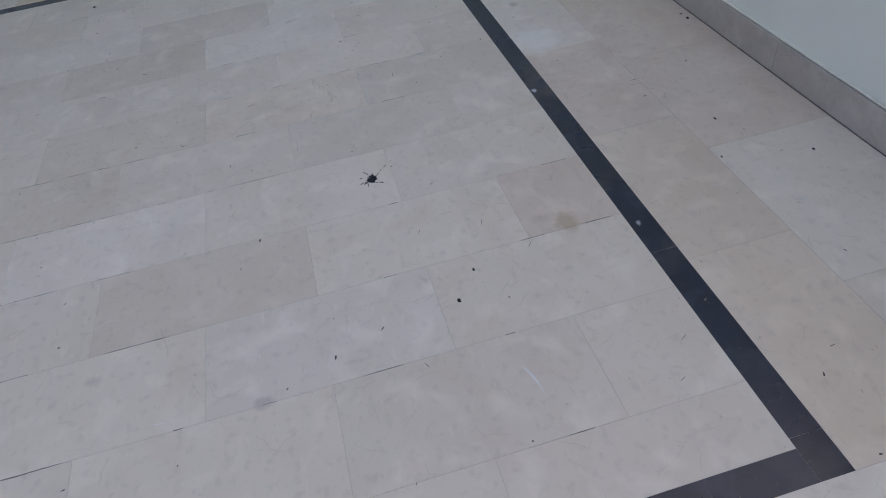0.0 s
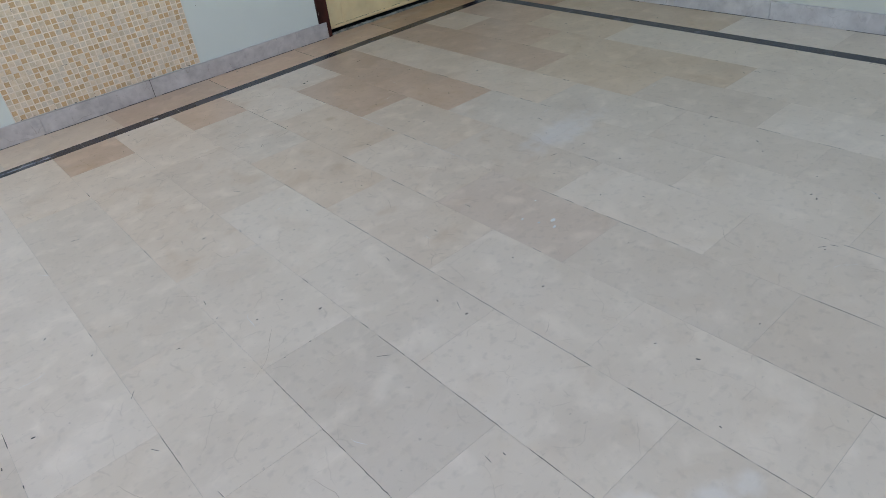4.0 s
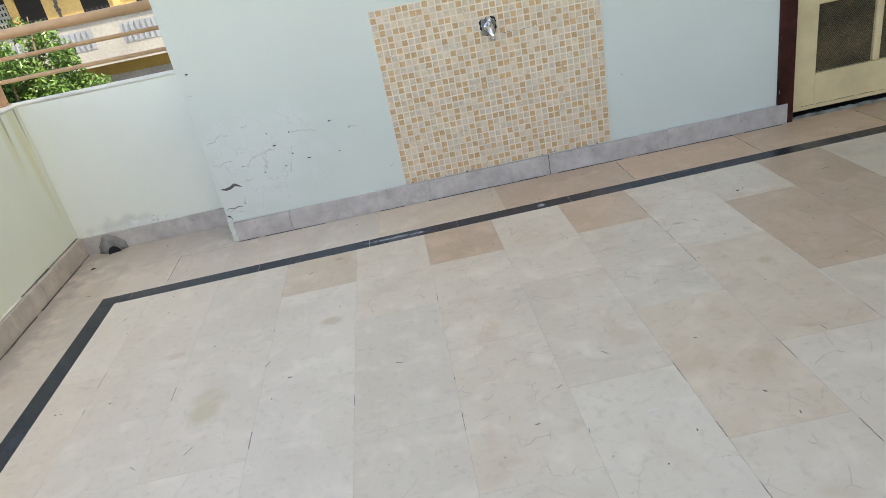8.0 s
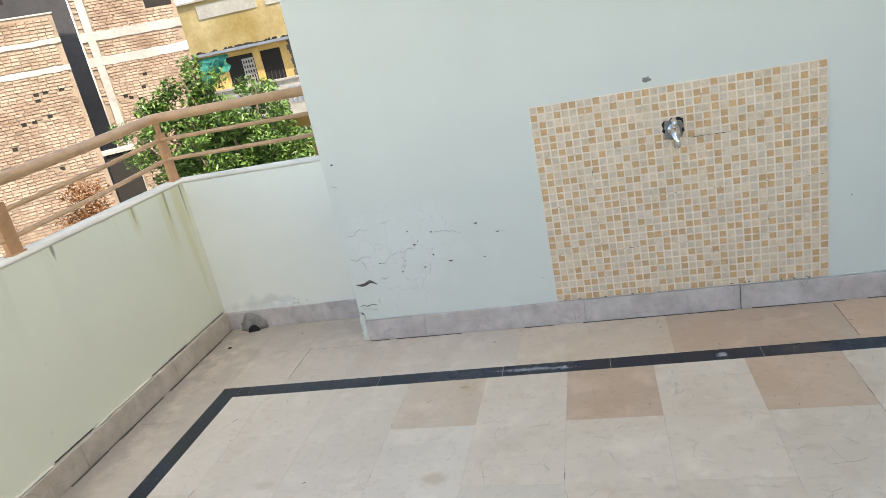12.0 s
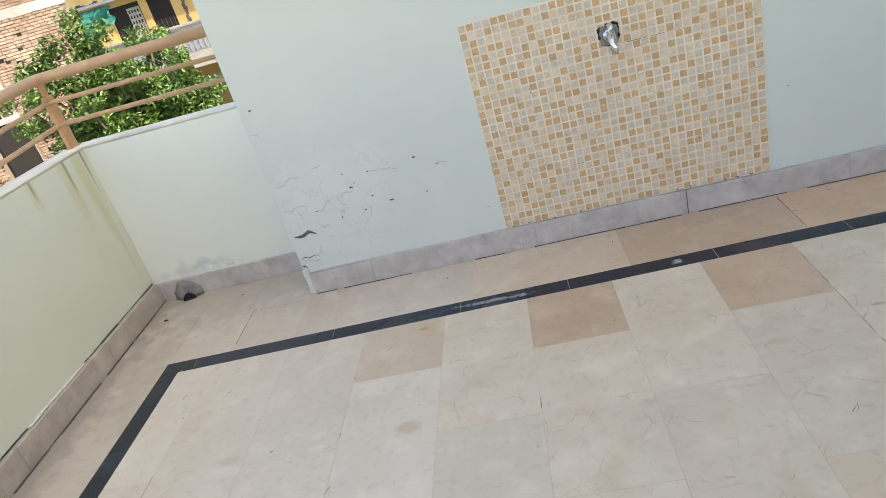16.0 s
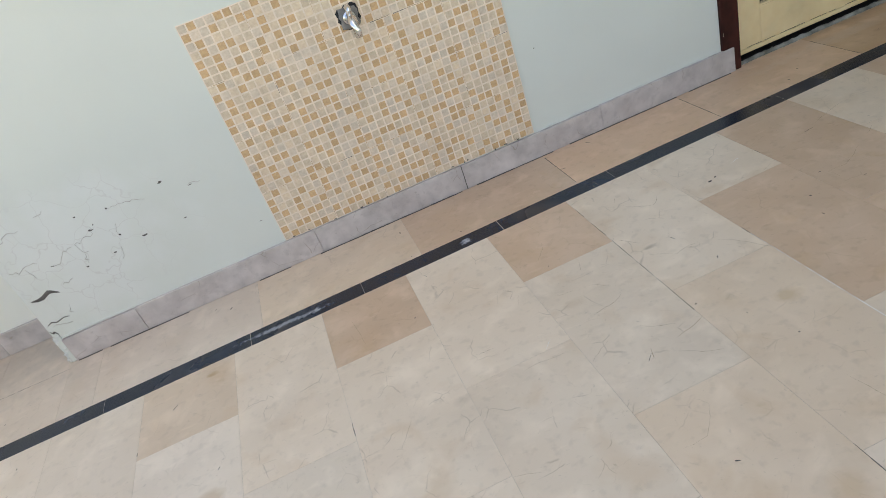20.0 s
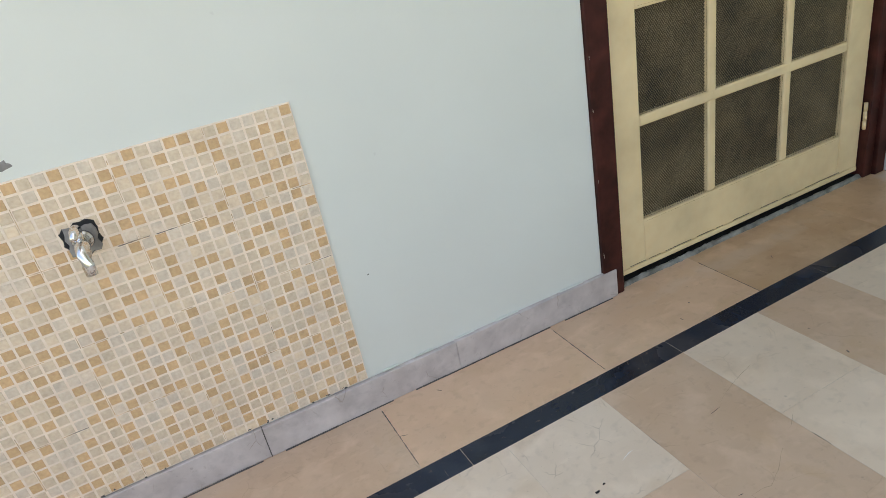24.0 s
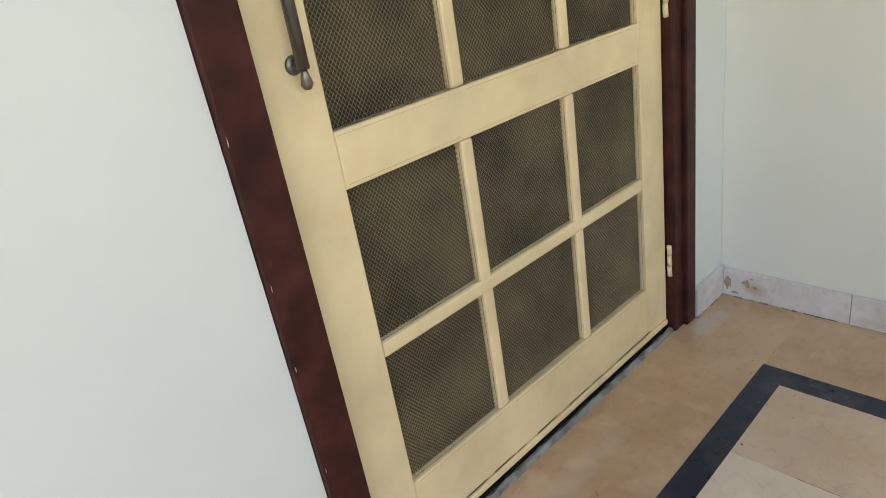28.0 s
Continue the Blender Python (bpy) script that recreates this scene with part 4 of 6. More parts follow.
for z0, z1 in PZ:
    for x0, x1 in PX:
        pane = part("pane", box(x0 + 0.0005, 0.052, z0 + 0.0005, x1 - 0.0005, 0.058, z1 - 0.0005), M_PANE, door, "dusty dark glass pane")
        part("wire_mesh", wire_net(x0, z0, x1, z1, 0.048), M_WIRE, pane, "dull diamond wire mesh")
        # dust caught in the netting above the lower edge
        bm = bmesh.new()
        for k in range(24):
            dx, dz, e = grime_rng.uniform(0.006, x1 - x0 - 0.006), 0.001 + abs(grime_rng.gauss(0, 0.009)), grime_rng.uniform(0.0005, 0.0012)
            bmesh.ops.create_icosphere(bm, subdivisions=1, radius=e, matrix=Matrix.Translation((x0 + dx, 0.0475, z0 + dz + e)) @ Matrix.Diagonal((1.0, 0.6, grime_rng.uniform(0.8, 2.4), 1.0)))
        tagged(part("dust_crumbs", bm, M_DUST, pane, "pale dust crumbs caught in the mesh"), kind="stuff")
        # brown dirt where the putty meets the wood
        for edge in range(4):
            bm = bmesh.new()
            rows = []
            a, b = ((x0 + 0.002, x1 - 0.002), (x0 + 0.002, x1 - 0.002), (z0 + 0.002, z1 - 0.002), (z0 + 0.002, z1 - 0.002))[edge]
            for k in range(25):
                u, wide = a + (b - a) * k / 24, grime_rng.uniform(0.0006, 0.0019)
                at = ((u, z0), (u, z1), (x0, u), (x1, u))[edge]
                side = (1, -1, 1, -1)[edge] * wide
                if edge < 2:
                    rows.append((bm.verts.new((u, 0.0410, at[1] + 0.0002 * (1, -1)[edge])), bm.verts.new((u, 0.0410, at[1] + side))))
                else:
                    rows.append((bm.verts.new((at[0] + 0.0002 * (1, -1)[edge - 2], 0.0410, u)), bm.verts.new((at[0] + side, 0.0410, u))))
            for p, q in zip(rows, rows[1:]):
                bm.faces.new((p[0], q[0], q[1], p[1]))
            bmesh.ops.solidify(bm, geom=bm.faces[:], thickness=0.0006)
            part("putty_dirt", bm, M_TEA, pane, "brown dirt along the putty")
# hair-thin brown lines beside the beading
for z in (PZ[0][0], PZ[1][1], PZ[2][0], PZ[3][1]):
    off = -0.0085 if z in (PZ[0][0], PZ[2][0]) else 0.0085
    for x0, x1 in PX:
        x = x0 + grime_rng.uniform(0.0, 0.02)
        while x < x1 - 0.03:
            w = min(grime_rng.uniform(0.03, 0.14), x1 - x)
            part("bead_line", box(x, LY0 + 0.0006, z + off, x + w, LY0 + 0.0016, z + off + grime_rng.uniform(0.0004, 0.0008)), M_STALE, door, "brown line beside the glazing bead")
            x += w + grime_rng.uniform(0.001, 0.006)
# pull handle
HX, HY = 2.969, 0.003
handle = part("handle", tube([(HX, HY, 1.132), (HX, HY, 1.449)], 0.0105, 14), M_STEEL, door, "grey steel pull handle", smooth=True)
for z in (1.138, 1.43):
    part("standoff", tube([(HX, HY, z), (HX, 0.0295, z)], 0.0065, 10), M_STEEL, handle, smooth=True)
    part("rose", tube([(HX, 0.0295, z), (HX, 0.026, z), (HX, 0.023, z)], [0.0165, 0.015, 0.009], 16), M_STEEL, handle, smooth=True)
part("finial", tube([(HX, HY, 1.132), (HX, HY, 1.127), (HX, HY, 1.108), (HX, HY, 1.100)], [0.005, 0.006, 0.0105, 0.006], 12), M_STEEL, handle, smooth=True)
for z in (0.262, 1.06, 1.85):
    hinge = part("hinge", tube([(4.131, 0.018, z - 0.055), (4.131, 0.020, z + 0.055)], 0.006, 12), M_DOOR, door, "cream painted butt hinge", smooth=True)
    for k in range(3):
        part("knuckle", tube([(4.131, 0.018, z - 0.053 + 0.037 * k), (4.131, 0.020, z - 0.021 + 0.037 * k)], 0.0074, 12), M_DOOR, hinge, smooth=True)

# ---- mosaic panel ----
PANEL = (0.895, 1.940, 0.1055, 0.930)
mosaic = thing("mosaic_panel", "beige and orange mosaic tile splashback on the wall", "tile panel", kind="structure")
SW, SH = (PANEL[1] - PANEL[0]) / 5, (PANEL[3] - PANEL[2]) / 4
mos_rng = random.Random(11)
part("tile_bed", box(PANEL[0], -0.0030, PANEL[2], PANEL[1], -0.0002, PANEL[3]), M_BASEBOND, mosaic)
pw, ph = SW / 7, SH / 7
SQUARES = []
for m in (M_SQ_LIGHT, M_SQ_GREY, M_SQ_ORANGE):
    bm = bmesh.new()
    hx, hz, e = pw / 2 - 0.0027, ph / 2 - 0.0027, 0.0012
    a = [bm.verts.new(c) for c in ((-hx, 0, -hz), (hx, 0, -hz), (hx, 0, hz), (-hx, 0, hz))]
    b = [bm.verts.new((v.co.x * (1 - e / hx), -0.0018, v.co.z * (1 - e / hz))) for v in a]
    for k in range(4):
        bm.faces.new((a[k], a[(k + 1) % 4], b[(k + 1) % 4], b[k]))
    bm.faces.new(b)
    SQUARES.append(mesh_of("square", bm, m))
SHEET = mesh_of("mosaic_sheet", box(0.00003, -0.0060, 0.00003, SW - 0.00003, -0.0031, SH - 0.00003), M_BASEBOND)
# the sheets are alike, laid turned by quarter turns
ORANGE_ROWS = (".o..oo.", "o..o..o", ".o.....", ".o.oo..", "o.o..o.", "o.o.o..", "...o..o")
TURNS = ((0, 0, 2, 0, 1), (0, 1, 1, 0, 3), (0, 3, 1, 1, 2), (1, 1, 1, 0, 2))
for i in range(5):
    for j in range(4):
        turn = TURNS[3 - j][i]
        sheet = new("mosaic_sheet", SHEET)
        sheet.parent = mosaic
        sheet.location = (PANEL[0] + i * SW, mos_rng.uniform(-0.0006, 0.0), PANEL[2] + j * SH)
        for u in range(7):
            for v in range(7):
                row, column = 6 - v, u
                for _ in range(turn):
                    row, column = column, 6 - row
                pick = mos_rng.random()
                orange = ORANGE_ROWS[row][column] == "o"
                sq = new("square", SQUARES[2 if orange else (0 if pick < 0.68 else 1)])
                sq.parent = sheet
                sq.location = ((u + 0.5) * pw, -0.006, (v + 0.5) * ph)
GAPS = [(1.475, 0.724, 1.545, 0.7245), (1.56, 0.7235, 1.625, 0.724), (1.7315, 0.36, 1.731, 0.385), (1.872, 0.517, 1.936, 0.518), (1.20, 0.312, 1.25, 0.3118), (1.104, 0.62, 1.1042, 0.66)]
for ax, az, bx, bz in GAPS:
    bm = bmesh.new()
    left, right = [], []
    for q in range(9):
        u, wide = q / 8, mos_rng.uniform(0.0004, 0.0013)
        px, pz = ax + (bx - ax) * u, az + (bz - az) * u
        dx, dz = (0, wide) if abs(bx - ax) > abs(bz - az) else (-wide, 0)
        left.append(bm.verts.new((px - dx, -0.0069, pz - dz)))
        right.append(bm.verts.new((px + dx, -0.0069, pz + dz)))
    for q in range(8):
        bm.faces.new((left[q], left[q + 1], right[q + 1], right[q]))
    bmesh.ops.solidify(bm, geom=bm.faces[:], thickness=0.0004)
    part("open_joint", bm, M_SCAR, mosaic, "dark open joint between tile sheets")
seam_rng = random.Random(29)


def seam_run(ax, az, bx, bz):
    """Amber dirt lodged here and there along the joint between two sheets."""
    length, at = math.hypot(bx - ax, bz - az), seam_rng.uniform(0.0, 0.02)
    flat = abs(bx - ax) > abs(bz - az)
    bm = bmesh.new()
    while at < length - 0.01:
        end = min(at + seam_rng.uniform(0.008, 0.07), length)
        cut = at
        while cut < end - 0.001:
            nxt = min(cut + seam_rng.uniform(0.005, 0.014), end)
            wide, u, v = seam_rng.uniform(0.0004, 0.0011), cut / length, (nxt - 0.0002) / length
            px, pz, qx, qz = ax + (bx - ax) * u, az + (bz - az) * u, ax + (bx - ax) * v, az + (bz - az) * v
            dx, dz = (0, wide) if flat else (wide, 0)
            box_into(bm, px - dx, -0.0070, pz - dz, qx + dx, -0.0055, qz + dz)
            cut = nxt
        at = end + seam_rng.uniform(0.01, 0.11)
    tagged(part("stained_joint", bm, M_SEAM, mosaic, "amber-stained joint between tile sheets"), kind="stuff")


for j in range(1, 4):
    seam_run(PANEL[0] + 0.002, PANEL[2] + j * SH, PANEL[1] - 0.002, PANEL[2] + j * SH)
for i in range(1, 5):
    seam_run(PANEL[0] + i * SW, PANEL[2] + 0.002, PANEL[0] + i * SW, PANEL[3] - 0.002)
for k in range(16):
    px = mos_rng.uniform(PANEL[0], PANEL[1])
    bm = blob(0, 0, 0, mos_rng.uniform(0.002, 0.007), mos_rng.uniform(0.0015, 0.004), 0.0008, 7, 0.4, 300 + k)
    bmesh.ops.rotate(bm, verts=bm.verts[:], cent=(0, 0, 0), matrix=Matrix.Rotation(radians(90), 3, "X"))
    bmesh.ops.translate(bm, verts=bm.verts[:], vec=(px, -0.0079, PANEL[2] + mos_rng.uniform(0.001, 0.008)))
    part("chip", bm, M_SCAR, mosaic)

# ---- tap in its broken-out recess ----
tap = thing("water_tap", "chrome wall tap in a rough broken hole in the tiles", "tap", at=(1.415, -0.0085, 0.765))
def ragged_plate(half_w, half_h, y0, y1, seed, amount):
    """A rough-edged squarish plate standing against the wall."""
    rnd = random.Random(seed)
    bm = bmesh.new()
    back, front = [], []
    for k in range(20):
        a = 2 * math.pi * k / 20 + 0.1
        m = 1 / max(abs(math.cos(a)), abs(math.sin(a)))
        q = min(m, 1.28) * (1 + rnd.uniform(-amount, amount))
        back.append(bm.verts.new((half_w * q * math.cos(a), y0, half_h * q * math.sin(a))))
        front.append(bm.verts.new((half_w * q * 0.93 * math.cos(a), y1, half_h * q * 0.93 * math.sin(a))))
    for k in range(20):
        bm.faces.new((back[k], back[(k + 1) % 20], front[(k + 1) % 20], front[k]))
    bm.faces.new(front)
    bm.faces.new(back[::-1])
    bmesh.ops.recalc_face_normals(bm, faces=bm.faces[:])
    return bm


part("hole", ragged_plate(0.036, 0.039, 0.001, -0.0012, 5, 0.14), M_BLACK, tap, "dark broken edge of the hole")
part("mortar_fill", ragged_plate(0.031, 0.035, -0.0012, -0.004, 6, 0.16), M_MORTAR, tap, "grey mortar filling the hole")
part("flange", tube([(0, -0.003, 0), (0, -0.010, 0)], [0.024, 0.021], 20), M_CHROME, tap, smooth=True)
part("body", tube([(0, -0.008, 0), (0, -0.060, 0), (0, -0.078, -0.010), (0, -0.088, -0.030), (0, -0.090, -0.052)], [0.017, 0.016, 0.015, 0.013, 0.012], 16), M_CHROME, tap, smooth=True)
part("stem", tube([(0, -0.042, 0.010), (0, -0.044, 0.034)], 0.010, 14), M_CHROME, tap, smooth=True)
part("lever", tube([(0, -0.040, 0.036), (-0.002, -0.066, 0.040), (-0.004, -0.092, 0.034)], [0.013, 0.010, 0.007], 12), M_CHROME, tap, smooth=True)

# ---- drain spout in the recess corner ----
drain = thing("drain_outlet", "black floor drain hole under a rough cement lump", "drain", at=(-0.70, RECESS - SKIRT_T, 0.001))
bm = bmesh.new()
bmesh.ops.create_icosphere(bm, subdivisions=3, radius=1.0)
for v in bm.verts:
    n = noise.noise(v.co * 2.3) * 0.25 + noise.noise(v.co * 6) * 0.12
    v.co = Vector((v.co.x * 0.075 * (1 + n), v.co.y * 0.045 * (1 + n), max(0.0, v.co.z) * 0.085 * (1 + n)))
part("cement_lump", bm, M_MORTAR, drain, "rough grey cement lump", smooth=True)
part("pipe_mouth", tube([(0.012, -0.020, 0.004), (0.020, -0.050, 0.004)], 0.030, 18), M_BLACK, drain, "black pipe mouth")

# ---- railing on the parapet ----
railing = thing("railing", "tan-painted steel pipe railing on the parapet", "railing")
RX, RY = WEST - 0.085, RECESS + 0.070
for x, y in [(RX, RY - 1.03 * k) for k in range(7)]:
    post = part("post", box(x - 0.011, y - 0.030, PAR_Z, x + 0.011, y + 0.030, 1.055 if y > 0 else 1.005, 0.003, 2), M_POST, railing, "orange-brown flat steel post")
    part("neck", box(x - 0.008, y - 0.013, 1.0552 if y > 0 else 1.0052, x + 0.008, y + 0.013, 1.112 if y > 0 else 1.062, 0.002, 1), M_POST, post)
    part("foot", box(x - 0.02, y - 0.035, PAR_Z, x + 0.02, y + 0.035, PAR_Z + 0.006, 0.001, 1), M_POST, post)
for z, r in ((1.130, 0.0235), (1.024, 0.0100), (0.924, 0.0100)):
    # the run along the west parapet sags past the corner post
    part("rail", tube([(-0.004, RY, z), (RX + 0.03, RY, z), (RX + 0.008, RY - 0.008, z), (RX, RY - 0.03, z), (RX, RY - 0.5, z - 0.030), (RX, RY - 1.0, z - 0.05), (RX, SOUTH + 0.01, z - 0.05)], r, 14), M_RAIL, railing, smooth=True)

# ---- marks and litter ----
marks = thing("plaster_scars", "small dark chips where paint fell off the wall", "wall damage", kind="structure")
for k, (x, z, w, h) in enumerate(((0.045, 0.829, .012, .009), (0.307, 0.496, .008, .006), (0.327, 0.433, .014, .009), (0.410, 0.483, .010, .007), (0.474, 0.342, .019, .010), (0.607, 0.495, .014, .008), (0.619, 0.343, .010, .007),
                                  (0.352, 0.325, .016, .008), (0.250, 0.316, .009, .010), (0.154, 0.367, .009, .008), (0.400, 0.378, .007, .009), (0.691, 0.446, .014, .005), (0.847, 0.218, .010, .004), (0.344, 0.448, .006, .008), (2.02, 0.42, .006, .006))):
    bm = blob(0, 0, 0, w * 0.52, h * 0.40, 0.0012, 7, 0.55, k)
    bmesh.ops.rotate(bm, verts=bm.verts[:], cent=(0, 0, 0), matrix=Matrix.Rotation(radians(90), 3, "X"))
    bmesh.ops.translate(bm, verts=bm.verts[:], vec=(x, -0.0002, z))
    part("scar", bm, M_SCAR, marks)


def wall_flake(points, width, name, material, parent):
    """A crooked gash on the tiled wall along points (x, z)."""
    bm = bmesh.new()
    n = len(points)
    up, lo, mid = [], [], []
    for k, (x, z) in enumerate(points):
        w = width * math.sin(math.pi * (k + 0.35) / (n - 0.3)) + 0.0006
        up.append(bm.verts.new((x, -0.0002, z + w)))
        lo.append(bm.verts.new((x, -0.0002, z - w)))
        mid.append(bm.verts.new((x, -0.0022, z)))
    for a, b in ((up, mid), (mid, lo)):
        for k in range(n - 1):
            bm.faces.new((a[k], b[k], b[k + 1], a[k + 1]))
    part(name, bm, material, parent)


crack_rng = random.Random(57)
for x, z, heading, length in ((0.417, 0.478, -0.41, 0.126), (0.023, 0.501, 0.54, 0.127), (0.154, 0.367, 0.38, 0.110), (0.256, 0.408, -1.05, 0.058), (0.409, 0.423, -1.77, 0.046), (0.022, 0.401, 0.11, 0.111),
                              (0.267, 0.365, -1.92, 0.056), (0.023, 0.156, -0.03, 0.072), (0.683, 0.448, -0.38, 0.048), (0.362, 0.292, 0.76, 0.055), (0.254, 0.409, 0.48, 0.114), (0.073, 0.391, -1.44, 0.044),
                              (0.118, 0.212, -1.73, 0.044), (0.199, 0.548, 0.72, 0.041), (0.014, 0.739, -0.27, 0.037), (0.143, 0.291, 0.10, 0.049)):
    pts, n = [(x, z)], max(3, int(length / 0.012))
    for k in range(n):
        a = heading + crack_rng.gauss(0, 0.55)
        pts.append((pts[-1][0] + length / n * math.cos(a), pts[-1][1] + length / n * math.sin(a)))
    wall_flake(pts, 0.0006, "paint_crack", M_HAIR, marks)
wall_flake([(0.020, 0.276), (0.040, 0.272), (0.060, 0.274), (0.086, 0.287), (0.100, 0.282), (0.118, 0.270)], 0.0075, "gash", M_SCAR, marks)
wall_flake([(0.012, 0.168), (0.030, 0.176), (0.045, 0.168), (0.075, 0.176), (0.095, 0.172)], 0.0016, "gash", M_SCAR, marks)
bm = bmesh.new()
rnd = random.Random(77)
rows = []
for k in range(8):
    z = 0.0005 + k * 0.016
    rows.append([bm.verts.new((x + rnd.uniform(-0.003, 0.003), y + rnd.uniform(-0.003, 0.0), z)) for x, y in ((-0.001, 0.03), (-0.004, -0.004), (0.010, -0.010), (0.0215, -0.008), (0.026, -0.0003))])
for a, b in zip(rows, rows[1:]):
    for k in range(4):
        bm.faces.new((a[k], a[k + 1], b[k + 1], b[k]))
part("broken_plaster", bm, M_WALL_N, marks, "crumbled white plaster at the wall's foot")
bm = bmesh.new()
for k in range(14):
    # crumbs and a ragged lip of broken plaster up the corner
    z, w = rnd.uniform(0.004, 0.135), rnd.uniform(0.003, 0.008)
    bmesh.ops.create_icosphere(bm, subdivisions=1, radius=w, matrix=Matrix.Translation((rnd.uniform(-0.004, 0.022), -0.008 + rnd.uniform(-0.003, 0.002), z)) @ Matrix.Diagonal((1.0, 0.5, rnd.uniform(0.6, 1.5), 1.0)))
for v in bm.verts:
    v.co += Vector((rnd.gauss(0, 0.0008), rnd.gauss(0, 0.0006), rnd.gauss(0, 0.0008)))
tagged(part("plaster_crumbs", bm, M_CRUMB, marks, "loose crumbs of white plaster"), kind="stuff")
wall_flake([(0.003, 0.142), (0.010, 0.132), (0.016, 0.136), (0.024, 0.122), (0.022, 0.112)], 0.004, "gash", M_SCAR, marks)
bm = blob(0, 0, 0, 0.018, 0.009, 0.0016, 11, 0.3, 40)
bmesh.ops.rotate(bm, verts=bm.verts[:], cent=(0, 0, 0), matrix=Matrix.Rotation(radians(90), 3, "X"))
bmesh.ops.translate(bm, verts=bm.verts[:], vec=(1.335, -0.0002, 0.962))
part("scar", bm, M_MORTAR, marks)
crust_rng = random.Random(14)
for k in range(12):
    bm = blob(0, 0, 0, crust_rng.uniform(0.006, 0.024), crust_rng.uniform(0.003, 0.008), 0.0016, 10, 0.45, 800 + k)
    bmesh.ops.rotate(bm, verts=bm.verts[:], cent=(0, 0, 0), matrix=Matrix.Rotation(radians(90), 3, "X"))
    bmesh.ops.translate(bm, verts=bm.verts[:], vec=(crust_rng.uniform(-0.60, -0.36), RECESS - 0.0002, crust_rng.uniform(0.104, 0.14)))
    part("salt_crust", bm, M_CRUMB, marks, "white salt crust on damp plaster")
# flaked brown patches and dirt at the foot of the corner beside the door
for k, (y, z, a, b) in enumerate(((-0.10, 0.060, 0.014, 0.013), (-0.128, 0.050, 0.010, 0.006), (-0.033, 0.045, 0.010, 0.022), (-0.06, 0.018, 0.012, 0.005), (-0.115, 0.082, 0.006, 0.003))):
    bm = blob(0, 0, 0, b, a, 0.0008, 13, 0.5, 880 + k)
    bmesh.ops.rotate(bm, verts=bm.verts[:], cent=(0, 0, 0), matrix=Matrix.Rotation(radians(-90), 3, "Y"))
    bmesh.ops.translate(bm, verts=bm.verts[:], vec=(EAST - SKIRT_T - 0.0003, y, z))
    part("flake", bm, M_FLAKE, marks, "brown flaked patch on the skirting")
corner_rng = random.Random(37)
bm = bmesh.new()
for k in range(46):
    e = corner_rng.uniform(0.0015, 0.005)
    if k % 2:
        spot_at = (EAST - SKIRT_T - e * 0.6, -SKIRT_T - abs(corner_rng.gauss(0, 0.20)), e * 0.3)
    else:
        spot_at = (4.25 + corner_rng.uniform(0.0, 0.185), -SKIRT_T - e * 0.6, e * 0.3)
    bmesh.ops.create_icosphere(bm, subdivisions=1, radius=e, matrix=Matrix.Translation(spot_at) @ Matrix.Diagonal((1.3, 1.3, 0.6, 1.0)))
tagged(part("corner_dirt", bm, M_MORTAR, marks, "dark dirt in the corner along the skirting"), kind="stuff")
# east wall scar
bm = blob(0, 0, 0, 0.022, 0.016, 0.003, 11, 0.45, 41)
bmesh.ops.rotate(bm, verts=bm.verts[:], cent=(0, 0, 0), matrix=Matrix.Rotation(radians(-90), 3, "Y"))
bmesh.ops.translate(bm, verts=bm.verts[:], vec=(EAST - 0.0002, -3.19, 0.145))
part("scar", bm, M_SCAR, marks)


def splat(x, y, seed):
    """A dried black tar splash with spattered arms."""
    rnd = random.Random(seed)
    ob = thing("tar_splash", "dried black tar splash on the floor tiles", "stain", at=(x, y, 0.0002), group="tar splashes")
    part("core", blob(0, 0, 0, 0.022, 0.013, 0.006, 19, 0.5, seed), M_BLACK, ob)
    lean = rnd.uniform(0, 6.28)
    for k in range(14):
        a, d = lean + rnd.gauss(0, 1.3), rnd.uniform(0.012, 0.042)
        bm = blob(0, 0, 0, rnd.uniform(0.003, 0.014), rnd.uniform(0.0008, 0.0017), 0.0015, 8, 0.45, seed + k)
        bmesh.ops.rotate(bm, verts=bm.verts[:], cent=(0, 0, 0), matrix=Matrix.Rotation(a + rnd.uniform(-0.5, 0.5), 3, "Z"))
        bmesh.ops.translate(bm, verts=bm.verts[:], vec=(d * math.cos(a), d * math.sin(a), 0))
        part("spatter", bm, M_BLACK, ob)
    return ob


first = splat(1.701, -4.964, 3)
for k, (dx, dy, a, b) in enumerate(((0.050, -0.052, 0.011, 0.0012), (0.071, -0.078, 0.0035, 0.002), (0.040, -0.075, 0.003, 0.0015), (0.026, -0.10, 0.003, 0.001), (0.034, -0.035, 0.006, 0.0008))):
    bm = blob(0, 0, 0, a, b, 0.0012, 8, 0.35, 700 + k)
    bmesh.ops.rotate(bm, verts=bm.verts[:], cent=(0, 0, 0), matrix=Matrix.Rotation(-0.8, 3, "Z"))
    bmesh.ops.translate(bm, verts=bm.verts[:], vec=(dx, dy, 0))
    part("spatter", bm, M_BLACK, first)
second = thing("tar_splash", "dried black tar splash with a long spattered tail", "stain", at=(1.0, -3.71, 0.0002), group="tar splashes")
part("core", blob(0, 0, 0, 0.013, 0.011, 0.006, 15, 0.25, 8), M_BLACK, second)
part("core", blob(0.004, -0.017, 0, 0.010, 0.009, 0.004, 13, 0.35, 9), M_BLACK, second)
tail_rng = random.Random(18)
